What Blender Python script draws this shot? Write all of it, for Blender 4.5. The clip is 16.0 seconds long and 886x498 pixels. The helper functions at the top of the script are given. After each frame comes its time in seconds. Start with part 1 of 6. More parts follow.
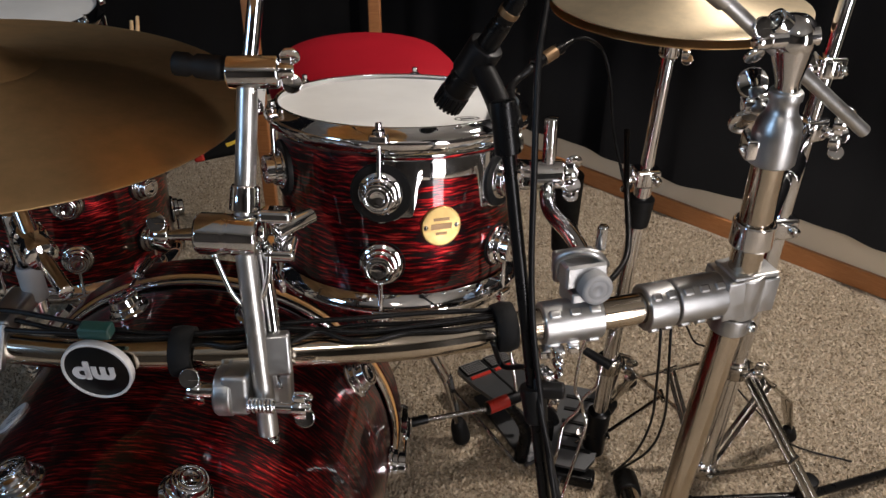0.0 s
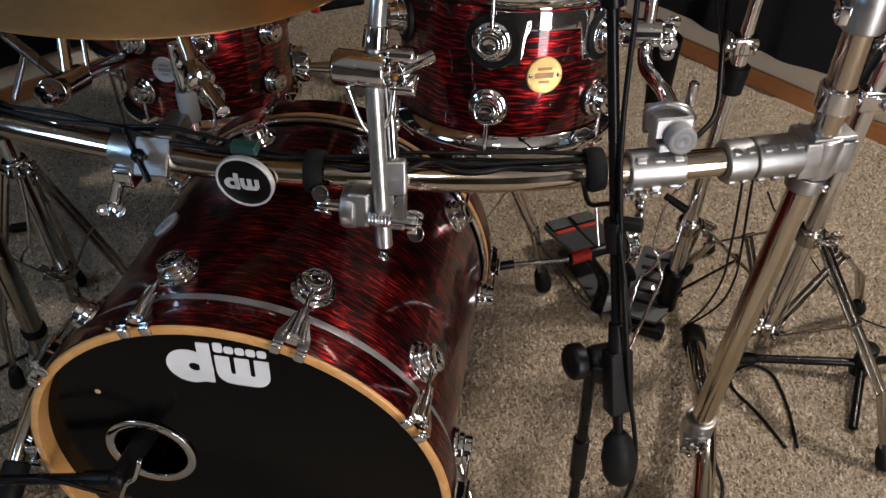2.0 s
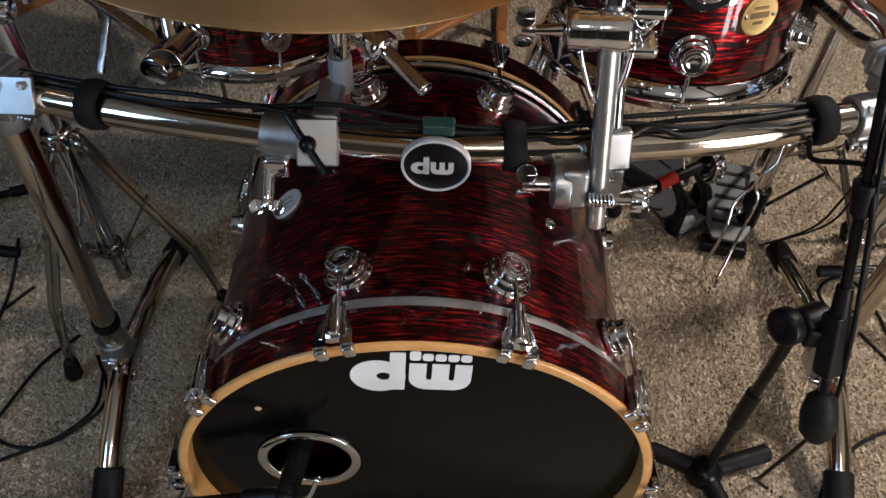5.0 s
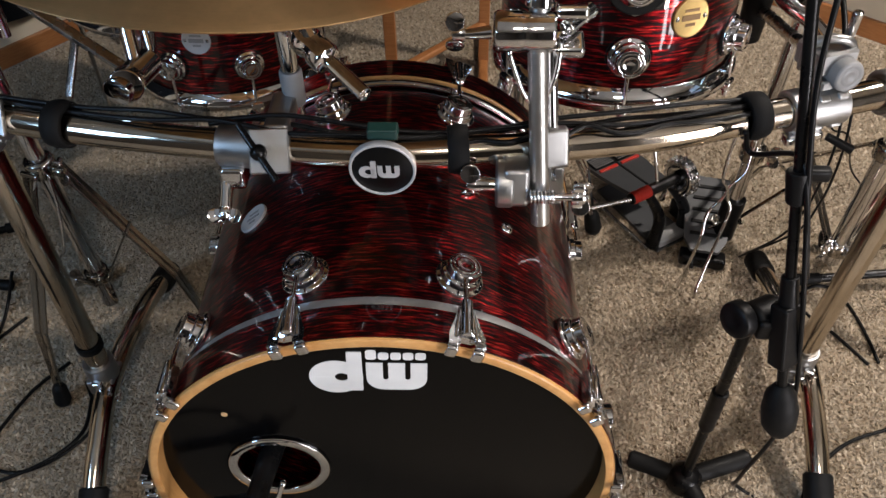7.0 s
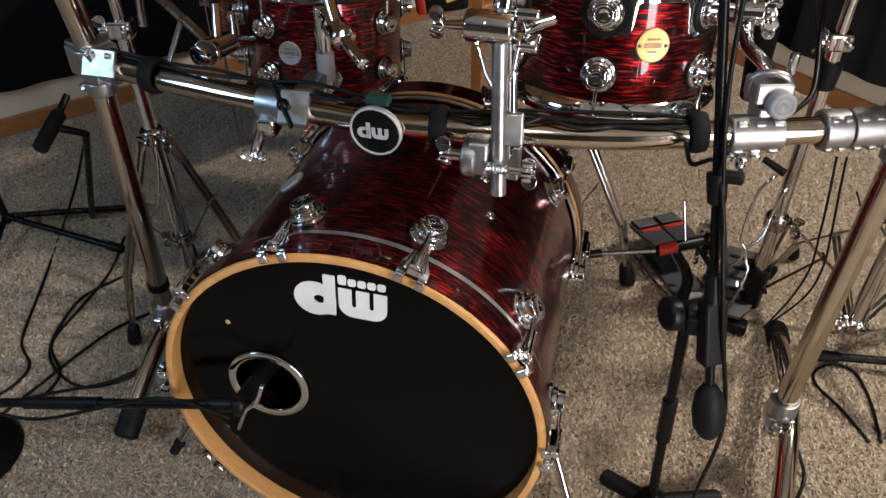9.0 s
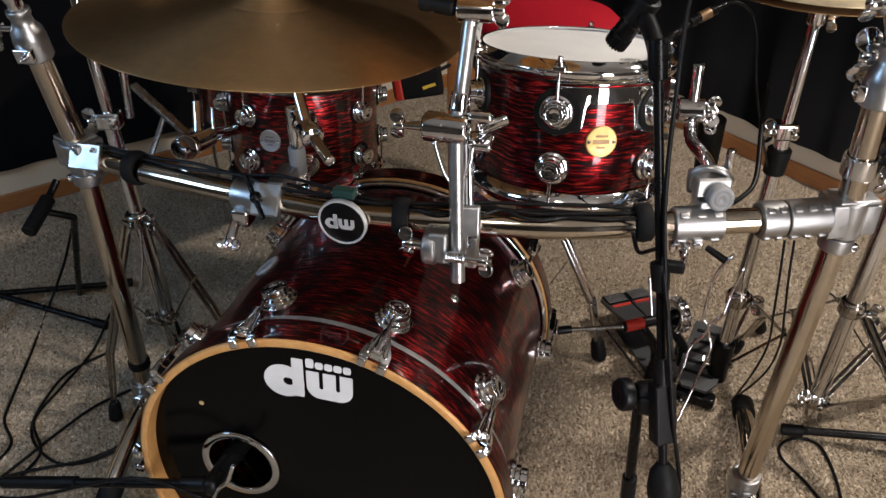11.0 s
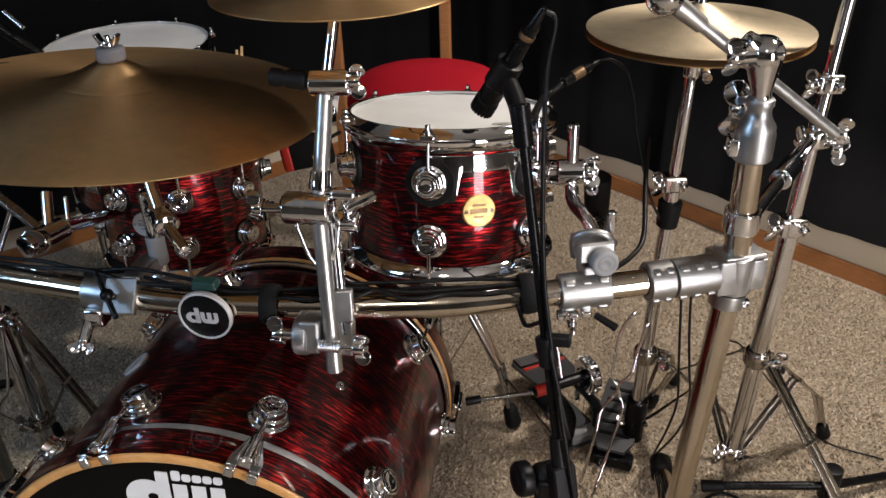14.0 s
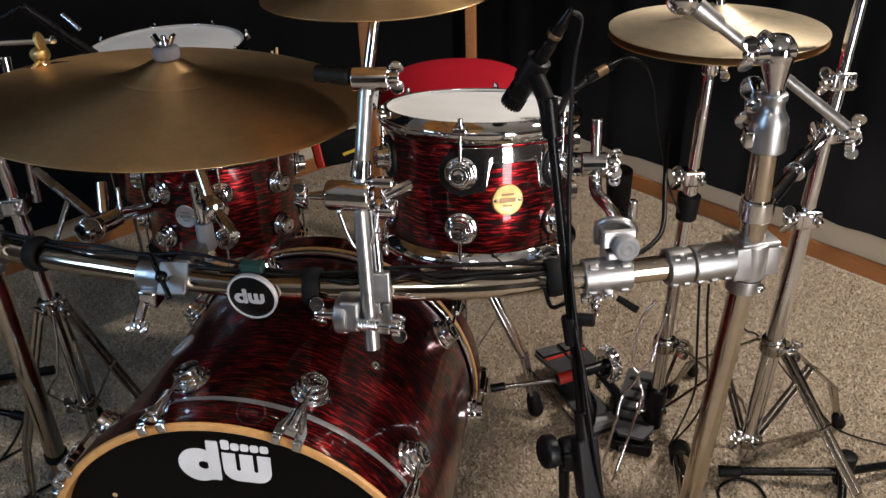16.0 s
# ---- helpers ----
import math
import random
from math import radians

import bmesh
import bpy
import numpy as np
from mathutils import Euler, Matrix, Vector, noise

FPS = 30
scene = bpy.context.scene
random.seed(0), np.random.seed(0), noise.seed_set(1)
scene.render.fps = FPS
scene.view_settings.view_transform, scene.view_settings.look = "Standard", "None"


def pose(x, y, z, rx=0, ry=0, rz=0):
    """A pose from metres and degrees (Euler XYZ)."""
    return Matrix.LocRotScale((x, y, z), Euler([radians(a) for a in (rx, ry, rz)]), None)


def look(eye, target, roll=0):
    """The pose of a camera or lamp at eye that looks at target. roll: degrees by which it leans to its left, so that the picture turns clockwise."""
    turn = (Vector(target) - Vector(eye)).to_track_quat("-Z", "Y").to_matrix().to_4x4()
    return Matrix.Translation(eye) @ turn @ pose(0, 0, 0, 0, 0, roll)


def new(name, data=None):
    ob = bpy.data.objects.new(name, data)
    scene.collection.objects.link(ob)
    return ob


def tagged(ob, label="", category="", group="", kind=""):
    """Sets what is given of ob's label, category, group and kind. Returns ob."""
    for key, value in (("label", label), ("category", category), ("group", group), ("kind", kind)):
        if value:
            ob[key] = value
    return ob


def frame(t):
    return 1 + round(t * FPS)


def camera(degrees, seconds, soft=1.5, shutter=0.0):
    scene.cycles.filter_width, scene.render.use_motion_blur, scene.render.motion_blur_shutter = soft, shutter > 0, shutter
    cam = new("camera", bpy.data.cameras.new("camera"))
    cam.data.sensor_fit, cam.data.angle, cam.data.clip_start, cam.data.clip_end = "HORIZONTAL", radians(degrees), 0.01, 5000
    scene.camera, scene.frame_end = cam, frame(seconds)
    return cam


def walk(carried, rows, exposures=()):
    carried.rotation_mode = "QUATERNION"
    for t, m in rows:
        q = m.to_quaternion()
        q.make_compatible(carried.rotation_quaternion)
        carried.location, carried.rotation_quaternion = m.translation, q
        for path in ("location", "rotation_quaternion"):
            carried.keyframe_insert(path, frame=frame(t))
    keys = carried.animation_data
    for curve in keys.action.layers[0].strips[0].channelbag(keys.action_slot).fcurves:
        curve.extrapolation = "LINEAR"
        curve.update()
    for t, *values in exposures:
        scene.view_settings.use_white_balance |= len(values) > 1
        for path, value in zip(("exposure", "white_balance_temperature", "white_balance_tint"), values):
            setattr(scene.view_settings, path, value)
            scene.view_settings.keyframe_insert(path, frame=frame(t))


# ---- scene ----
cam = camera(57.5, 16.0)
PATH = [
    (0, (0.414, -0.511, 1.322), (0.332, 1.182, 0.26), 0.7),
    (0.5, (0.411, -0.59, 1.341), (0.272, 1.078, 0.247), 0.8),
    (1, (0.419, -0.621, 1.347), (0.251, 0.985, 0.167), 1.3),
    (1.5, (0.421, -0.647, 1.362), (0.203, 0.894, 0.106), 0.6),
    (2, (0.409, -0.642, 1.359), (0.142, 0.843, 0.046), 0.1),
    (2.5, (0.409, -0.639, 1.362), (0.101, 0.805, 0.013), -0.6),
    (3, (0.394, -0.632, 1.356), (0.073, 0.778, -0.026), -0.4),
    (3.5, (0.32, -0.599, 1.362), (0.052, 0.779, -0.063), 0.6),
    (4, (0.158, -0.549, 1.36), (-0.021, 0.805, -0.101), 1.5),
    (4.2, (0.109, -0.536, 1.362), (-0.027, 0.809, -0.112), 1.9),
    (6.3, (0.008, -0.501, 1.333), (0.05, 0.779, -0.203), 0.8),
    (6.5, (0.021, -0.51, 1.338), (0.055, 0.785, -0.185), 0.3),
    (7, (0.111, -0.564, 1.345), (0.045, 0.82, -0.098), -1.1),
    (7.5, (0.255, -0.669, 1.344), (0.004, 0.835, 0.05), -1.0),
    (8, (0.345, -0.76, 1.33), (-0.046, 0.764, 0.096), -1.0),
    (8.2, (0.354, -0.777, 1.317), (-0.06, 0.73, 0.069), -0.9),
    (10.3, (0.426, -0.821, 1.353), (-0.023, 0.753, 0.203), -0.3),
    (10.5, (0.433, -0.824, 1.369), (-0.019, 0.761, 0.237), -0.3),
    (11, (0.435, -0.827, 1.383), (-0.01, 0.78, 0.279), -0.7),
    (11.5, (0.451, -0.818, 1.377), (0.011, 0.792, 0.274), -1.4),
    (12, (0.461, -0.801, 1.378), (0.029, 0.803, 0.265), -1.9),
    (12.5, (0.466, -0.794, 1.373), (0.035, 0.809, 0.257), -2.4),
    (13, (0.469, -0.794, 1.377), (0.035, 0.81, 0.265), -2.6),
    (13.5, (0.475, -0.779, 1.374), (0.066, 0.854, 0.295), -2.5),
    (14, (0.496, -0.723, 1.371), (0.201, 0.988, 0.378), -1.7),
    (14.5, (0.479, -0.708, 1.37), (0.251, 1.023, 0.393), -1.2),
    (15, (0.486, -0.738, 1.38), (0.25, 1.0, 0.419), -1.1),
    (15.5, (0.492, -0.775, 1.389), (0.208, 0.958, 0.431), -1.3),
    (16, (0.489, -0.803, 1.386), (0.15, 0.905, 0.402), -2.2),
]
EXPOSURES = [(0.0, -0.12), (1.0, -0.10), (2.0, -0.12), (4.0, -0.04), (6.5, 0.2), (8.2, 0.26), (10.5, 0.06), (12.5, 0.08), (16.0, 0.04)]
walk(cam, [(t, look(eye, target, roll)) for t, eye, target, roll in PATH], EXPOSURES)

# ---- world and light ----
def lamp(name, kind, m, energy, colour, size=0.3, size_y=None):
    d = bpy.data.lights.new(name, kind)
    d.energy, d.color = energy, colour
    if kind == "AREA":
        d.shape, d.size, d.size_y = "RECTANGLE", size, size_y or size
    o = new(name, d)
    o.matrix_world = m
    return o


world = bpy.data.worlds.new("world")
scene.world = world
world.use_nodes = True
world.node_tree.nodes["Background"].inputs["Color"].default_value = (0.02, 0.025, 0.035, 1)
world.node_tree.nodes["Background"].inputs["Strength"].default_value = 0.3

CORNER = Vector((-0.128, 2.847, 0))
WALL_R = Vector((0.770, -0.638, 0)).normalized()
WALL_L = Vector((-0.638, -0.770, 0)).normalized()
ROOM, HIGH = 4.6, 2.45


def room(a, b, z=0.0):
    """A place a metres along the right wall and b metres along the left wall from the corner."""
    return CORNER + WALL_R * a + WALL_L * b + Vector((0, 0, z))


LAMPS = [(1.66, 0.92, 60.0), (0.35, -1.25, 10.0)]
for lx, ly, power in LAMPS:
    lamp("ceiling_lamp_light", "AREA", look((lx, ly, HIGH - 0.075), (lx, ly + 0.001, 0)), power, (1.0, 0.905, 0.83), 0.15)
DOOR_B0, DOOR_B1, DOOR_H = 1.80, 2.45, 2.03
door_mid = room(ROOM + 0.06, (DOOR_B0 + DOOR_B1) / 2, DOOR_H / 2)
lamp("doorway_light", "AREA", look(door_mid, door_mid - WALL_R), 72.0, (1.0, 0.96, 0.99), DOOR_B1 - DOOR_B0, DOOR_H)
WINDOW = (-1.75, -1.25, 1.75)
lamp("window_light", "AREA", look(WINDOW, (0.0, 0.3, 0.8)), 20.0, (0.42, 0.66, 1.0), 0.55, 0.75)


# ---- materials ----
def shader(name, colour=(0.5, 0.5, 0.5), rough=0.5, metal=0.0, coat=0.0, spec=0.5):
    m = bpy.data.materials.new(name)
    m.use_nodes = True
    b = m.node_tree.nodes["Principled BSDF"]
    b.inputs["Base Color"].default_value = (*colour, 1)
    b.inputs["Roughness"].default_value = rough
    b.inputs["Metallic"].default_value = metal
    b.inputs["Coat Weight"].default_value = coat
    b.inputs["Coat Roughness"].default_value = 0.04
    b.inputs["Specular IOR Level"].default_value = spec
    return m, m.node_tree.nodes, m.node_tree.links, b


def coords(nodes, links, scale=(1, 1, 1), kind="Object"):
    c, mp = nodes.new("ShaderNodeTexCoord"), nodes.new("ShaderNodeMapping")
    mp.inputs["Scale"].default_value = scale
    links.new(c.outputs[kind], mp.inputs["Vector"])
    return mp.outputs["Vector"]


def noise_tex(nodes, links, vec, scale, detail=3, rough=0.55, distortion=0.0):
    n = nodes.new("ShaderNodeTexNoise")
    n.inputs["Scale"].default_value, n.inputs["Detail"].default_value = scale, detail
    n.inputs["Roughness"].default_value, n.inputs["Distortion"].default_value = rough, distortion
    links.new(vec, n.inputs["Vector"])
    return n.outputs["Fac"]


def ramp(nodes, links, fac, stops):
    r = nodes.new("ShaderNodeValToRGB")
    while len(r.color_ramp.elements) < len(stops):
        r.color_ramp.elements.new(0.5)
    for e, (p, c) in zip(r.color_ramp.elements, stops):
        e.position, e.color = p, (*c, 1) if len(c) == 3 else c
    links.new(fac, r.inputs["Fac"])
    return r.outputs["Color"]


def bump(nodes, links, b, height, strength, distance=0.002):
    n = nodes.new("ShaderNodeBump")
    n.inputs["Strength"].default_value, n.inputs["Distance"].default_value = strength, distance
    links.new(height, n.inputs["Height"])
    links.new(n.outputs["Normal"], b.inputs["Normal"])


def grey(v):
    return (v, v, v)


def worn(name, colour, rough, metal, spread=0.08, scale=30, bumpy=0.0, coat=0.0, spec=0.5, bscale=400):
    """A surface with uneven gloss (smears, dust) and a little relief."""
    m, n, l, b = shader(name, colour, rough, metal, coat, spec)
    v = coords(n, l)
    f = noise_tex(n, l, v, scale, 5)
    links_out = ramp(n, l, f, [(0.3, grey(max(rough - spread, 0.0))), (0.7, grey(rough + spread))])
    l.new(links_out, b.inputs["Roughness"])
    tint = ramp(n, l, noise_tex(n, l, v, scale * 0.37, 4), [(0.3, tuple(c * 0.88 for c in colour)), (0.7, tuple(min(c * 1.08, 1) for c in colour))])
    l.new(tint, b.inputs["Base Color"])
    if bumpy:
        bump(n, l, b, noise_tex(n, l, v, bscale, 3), bumpy, 0.001)
    return m


CHROME = worn("chrome", (0.72, 0.72, 0.73), 0.07, 1.0, 0.05, 45)
NICKEL = worn("nickel_tube", (0.58, 0.51, 0.42), 0.12, 1.0, 0.05, 20)
CAST = worn("cast_aluminium", (0.40, 0.40, 0.395), 0.38, 1.0, 0.08, 60, 0.10)
STEEL = worn("dull_steel", (0.42, 0.41, 0.40), 0.25, 1.0, 0.08, 50)
BLACK_METAL = worn("black_metal", (0.003, 0.003, 0.0033), 0.30, 0.0, 0.08, 40, spec=0.2)
RUBBER = worn("rubber", (0.004, 0.004, 0.004), 0.6, 0.0, 0.1, 60, 0.1, spec=0.2)
PLASTIC = worn("black_plastic", (0.004, 0.004, 0.0043), 0.42, 0.0, 0.1, 60, 0.05, spec=0.2)
CABLE = worn("cable", (0.003, 0.003, 0.0033), 0.42, 0.0, 0.1, 80, spec=0.2)
PALE_GREY = worn("grey_plastic", (0.24, 0.24, 0.24), 0.45, 0.0, 0.1, 60)
FELT = worn("grey_felt", (0.11, 0.11, 0.12), 0.8, 0.0, 0.1, 90, 0.3)
RED_PLASTIC = worn("red_plastic", (0.42, 0.025, 0.015), 0.35, 0.0, 0.1, 60)
BLACK_HEAD = worn("black_film", (0.0012, 0.0012, 0.0014), 0.15, 0.0, 0.05, 9, 0.03, 0.0, 0.14, 120)
WHITE_HEAD = worn("coated_white_film", (0.74, 0.74, 0.72), 0.55, 0.0, 0.1, 14, 0.15, bscale=900)
PAPER_WHITE = worn("white_print", (0.72, 0.72, 0.71), 0.45, 0.0, 0.08, 40)
SILVER = worn("silver_print", (0.5, 0.5, 0.5), 0.4, 0.3, 0.08, 40)
BRUSHED = worn("brushed_steel", (0.50, 0.49, 0.47), 0.34, 1.0, 0.06, 70)
DARK_NICKEL = worn("dark_nickel", (0.40, 0.375, 0.34), 0.16, 1.0, 0.06, 40)
GOLD = worn("gold_badge", (0.60, 0.42, 0.17), 0.46, 1.0, 0.1, 120, 0.1)
DULL_BRASS = worn("dull_brass", (0.22, 0.14, 0.075), 0.42, 0.8, 0.1, 80)
BLACK_PRINT = worn("black_print", (0.002, 0.002, 0.002), 0.4, 0.0, 0.1, 60, spec=0.2)
ALLOY = worn("head_collar", (0.45, 0.45, 0.45), 0.36, 0.7, 0.08, 40)
LAMP_GLASS, _n, _l, _b = shader("lamp_glass", (1, 0.9, 0.75), 0.4)
_b.inputs["Emission Color"].default_value, _b.inputs["Emission Strength"].default_value = (1.0, 0.90, 0.76, 1), 14.0


def make_oyster():
    m, n, l, b = shader("red_oyster_wrap", (0.1, 0.004, 0.005), 0.3, 0.0, 0.75)
    v = coords(n, l, (1, 1, 1), "UV")
    warp = n.new("ShaderNodeVectorMath")
    warp.operation = "MULTIPLY_ADD"
    nz = n.new("ShaderNodeTexNoise")
    nz.inputs["Scale"].default_value, nz.inputs["Detail"].default_value = 26, 2
    l.new(v, nz.inputs["Vector"])
    l.new(nz.outputs["Color"], warp.inputs[0])
    warp.inputs[1].default_value = (0.012, 0.010, 0)
    l.new(v, warp.inputs[2])
    mp = n.new("ShaderNodeMapping")
    mp.inputs["Scale"].default_value = (26, 280, 1)
    l.new(warp.outputs[0], mp.inputs["Vector"])
    streak = noise_tex(n, l, mp.outputs["Vector"], 1.0, 3, 0.6)
    big = noise_tex(n, l, v, 22, 2)
    add = n.new("ShaderNodeMath")
    add.operation = "MULTIPLY_ADD"
    add.inputs[1].default_value = 0.28
    l.new(big, add.inputs[0])
    l.new(streak, add.inputs[2])
    col = ramp(n, l, add.outputs[0], [(0.53, (0.005, 0.0005, 0.0009)), (0.635, (0.040, 0.0015, 0.0030)), (0.735, (0.32, 0.008, 0.012)), (0.85, (1.0, 0.07, 0.055))])
    l.new(col, b.inputs["Base Color"])
    met = ramp(n, l, add.outputs[0], [(0.50, grey(0.7)), (0.70, grey(0.95))])
    l.new(met, b.inputs["Metallic"])
    # the nacre's flakes tilt a little, each streak its own way
    bm_node = n.new("ShaderNodeBump")
    bm_node.inputs["Strength"].default_value, bm_node.inputs["Distance"].default_value = 0.26, 0.002
    l.new(add.outputs[0], bm_node.inputs["Height"])
    l.new(bm_node.outputs["Normal"], b.inputs["Normal"])
    b.inputs["Roughness"].default_value = 0.30
    return m


OYSTER = make_oyster()


def make_wood(name, dark, light, rough=0.35, scale=(3, 40, 3), coat=0.3):
    m, n, l, b = shader(name, light, rough, 0.0, coat)
    v = coords(n, l, scale)
    g = noise_tex(n, l, v, 6, 6, 0.6, 0.6)
    l.new(ramp(n, l, g, [(0.3, dark), (0.7, light)]), b.inputs["Base Color"])
    bump(n, l, b, g, 0.08)
    return m


MAPLE = make_wood("maple_hoop", (0.50, 0.24, 0.075), (0.66, 0.36, 0.13), 0.32, (8, 60, 8))
SKIRTING_WOOD = make_wood("oak_skirting", (0.27, 0.10, 0.03), (0.40, 0.17, 0.06), 0.4, (4, 4, 60))
STICK_WOOD = make_wood("hickory", (0.45, 0.27, 0.12), (0.6, 0.40, 0.2), 0.5, (40, 40, 4))


def make_bronze(name, colour, rough, brushed):
    m, n, l, b = shader(name, colour, rough, 1.0)
    c = n.new("ShaderNodeTexCoord")
    ln = n.new("ShaderNodeVectorMath")
    ln.operation = "LENGTH"
    flat = n.new("ShaderNodeVectorMath")
    flat.operation = "MULTIPLY"
    flat.inputs[1].default_value = (1, 1, 0)
    l.new(c.outputs["Object"], flat.inputs[0])
    l.new(flat.outputs[0], ln.inputs[0])
    w = n.new("ShaderNodeTexNoise")
    w.noise_dimensions = "1D"
    w.inputs["Scale"].default_value, w.inputs["Detail"].default_value = 420, 4
    l.new(ln.outputs["Value"], w.inputs["W"])
    ham = noise_tex(n, l, c.outputs["Object"], 26, 2)
    mix = n.new("ShaderNodeMath")
    mix.operation = "MULTIPLY_ADD"
    mix.inputs[1].default_value = 2.6
    l.new(ham, mix.inputs[0])
    l.new(w.outputs["Fac"], mix.inputs[2])
    bump(n, l, b, mix.outputs[0], 0.16, 0.0012)
    stain = noise_tex(n, l, c.outputs["Object"], 5, 6, 0.65)
    l.new(ramp(n, l, stain, [(0.35, tuple(x * 0.62 for x in colour)), (0.62, colour)]), b.inputs["Base Color"])
    l.new(ramp(n, l, stain, [(0.3, grey(rough + 0.09)), (0.7, grey(rough - 0.05))]), b.inputs["Roughness"])
    b.inputs["Anisotropic"].default_value = brushed
    b.inputs["Anisotropic Rotation"].default_value = 0.25
    t = n.new("ShaderNodeTangent")
    t.direction_type, t.axis = "RADIAL", "Z"
    l.new(t.outputs["Tangent"], b.inputs["Tangent"])
    return m


BRONZE = make_bronze("cymbal_bronze", (0.88, 0.57, 0.28), 0.37, 0.62)
BRONZE_BRIGHT = make_bronze("hihat_bronze", (0.90, 0.76, 0.54), 0.52, 0.45)


def make_carpet():
    m, n, l, b = shader("beige_carpet", (0.4, 0.34, 0.26), 0.95, 0.0, 0.0, 0.1)
    v = coords(n, l)
    fine = noise_tex(n, l, v, 190, 2, 0.6)
    mid = noise_tex(n, l, v, 75, 5, 0.75)
    big = noise_tex(n, l, v, 2.6, 4)
    add = n.new("ShaderNodeMath")
    add.operation = "ADD"
    l.new(fine, add.inputs[0])
    l.new(mid, add.inputs[1])
    col = ramp(n, l, add.outputs[0], [(0.70, (0.16, 0.125, 0.088)), (0.96, (0.31, 0.25, 0.18)), (1.22, (0.44, 0.37, 0.28))])
    mx = n.new("ShaderNodeMix")
    mx.data_type, mx.blend_type = "RGBA", "MULTIPLY"
    mx.inputs["Factor"].default_value = 1.0
    l.new(col, mx.inputs["A"])
    l.new(ramp(n, l, big, [(0.3, grey(0.82)), (0.7, grey(1.0))]), mx.inputs["B"])
    l.new(mx.outputs["Result"], b.inputs["Base Color"])
    bump(n, l, b, add.outputs[0], 1.0, 0.007)
    b.inputs["Sheen Weight"].default_value = 0.2
    return m


CARPET = make_carpet()


def make_pile():
    m, n, l, b = shader("carpet_pile", (0.4, 0.33, 0.25), 0.95, 0.0, 0.0, 0.1)
    g = n.new("ShaderNodeNewGeometry")
    l.new(ramp(n, l, g.outputs["Random Per Island"], [(0.0, (0.17, 0.130, 0.088)), (0.14, (0.31, 0.25, 0.178)), (0.80, (0.42, 0.345, 0.255)), (1.0, (0.54, 0.46, 0.355))]), b.inputs["Base Color"])
    return m


PILE = make_pile()
CREAM = worn("cream_paint", (0.62, 0.54, 0.41), 0.7, 0.0, 0.1, 6, 0.1, bscale=200)
PLASTER = worn("wall_paint", (0.05, 0.045, 0.04), 0.8, 0.0, 0.1, 6, 0.1, bscale=200)
CEILING_PAINT = worn("ceiling_paint", (0.36, 0.34, 0.30), 0.85, 0.0, 0.08, 6, 0.2, bscale=150)


def make_cloth(name, dark, light, weave=700, rough=0.9):
    m, n, l, b = shader(name, light, rough, 0.0, 0.0, 0.15)
    v = coords(n, l)
    f, g = noise_tex(n, l, v, 4, 5), noise_tex(n, l, v, weave, 2)
    l.new(ramp(n, l, f, [(0.3, dark), (0.7, light)]), b.inputs["Base Color"])
    bump(n, l, b, g, 0.3, 0.001)
    return m


BLACK_CLOTH = make_cloth("black_cloth", (0.0015, 0.0015, 0.002), (0.003, 0.003, 0.0036))
RED_VELVET = make_cloth("red_velvet", (0.25, 0.003, 0.010), (0.36, 0.006, 0.016), 900, 0.75)
BAG_CLOTH = make_cloth("black_nylon", (0.003, 0.003, 0.003), (0.006, 0.006, 0.006), 900, 0.7)


# ---- mesh helpers ----
ROOT = {}


def thing(name, at, label, category, group="", kind=""):
    """An Empty at a thing's base. Parts are modelled in world metres, or in the frame of a matrix."""
    ob = new(name)
    m = at if isinstance(at, Matrix) else Matrix.Translation(at)
    ob.matrix_world = m
    ob.empty_display_size = 0.05
    ROOT[ob.name] = m.copy()
    return tagged(ob, label, category, group, kind)


def finish(bm, angle=28):
    """Smooth shading with crisp edges: a chamfer stays crisp beside a broad face, a tube's strips run smooth."""
    for f in bm.faces:
        f.smooth = True
    lim, wide = radians(angle), radians(62)
    for e in bm.edges:
        if len(e.link_faces) != 2:
            e.smooth = False
            continue
        bend = e.calc_face_angle(0.0)
        s, t = (f.calc_area() for f in e.link_faces)
        e.smooth = bend < lim or (bend < wide and max(s, t) < 2.2 * min(s, t) and len(e.link_faces[0].verts) == 4 == len(e.link_faces[1].verts))


def part(name, bm, material, parent=None, label="", local=False, mats=()):
    """Links a bmesh as one mesh object under a thing or a part."""
    root = ROOT[parent.name] if parent else Matrix()
    if parent and not local:
        bm.transform(root.inverted())
    finish(bm)
    me = bpy.data.meshes.new(name)
    bm.to_mesh(me)
    bm.free()
    me.materials.append(material)
    for extra in mats:
        me.materials.append(extra)
    ob = new(name, me)
    if parent:
        ob.parent = parent
        ROOT[ob.name] = root
    even = ob.modifiers.new("even_normals", "WEIGHTED_NORMAL")
    even.mode, even.weight, even.keep_sharp = "FACE_AREA", 50, True
    return tagged(ob, label)


def solo(name, bm, material, label, category, kind="", group="", mats=()):
    return tagged(part(name, bm, material, None, "", False, mats), label, category, group, kind)


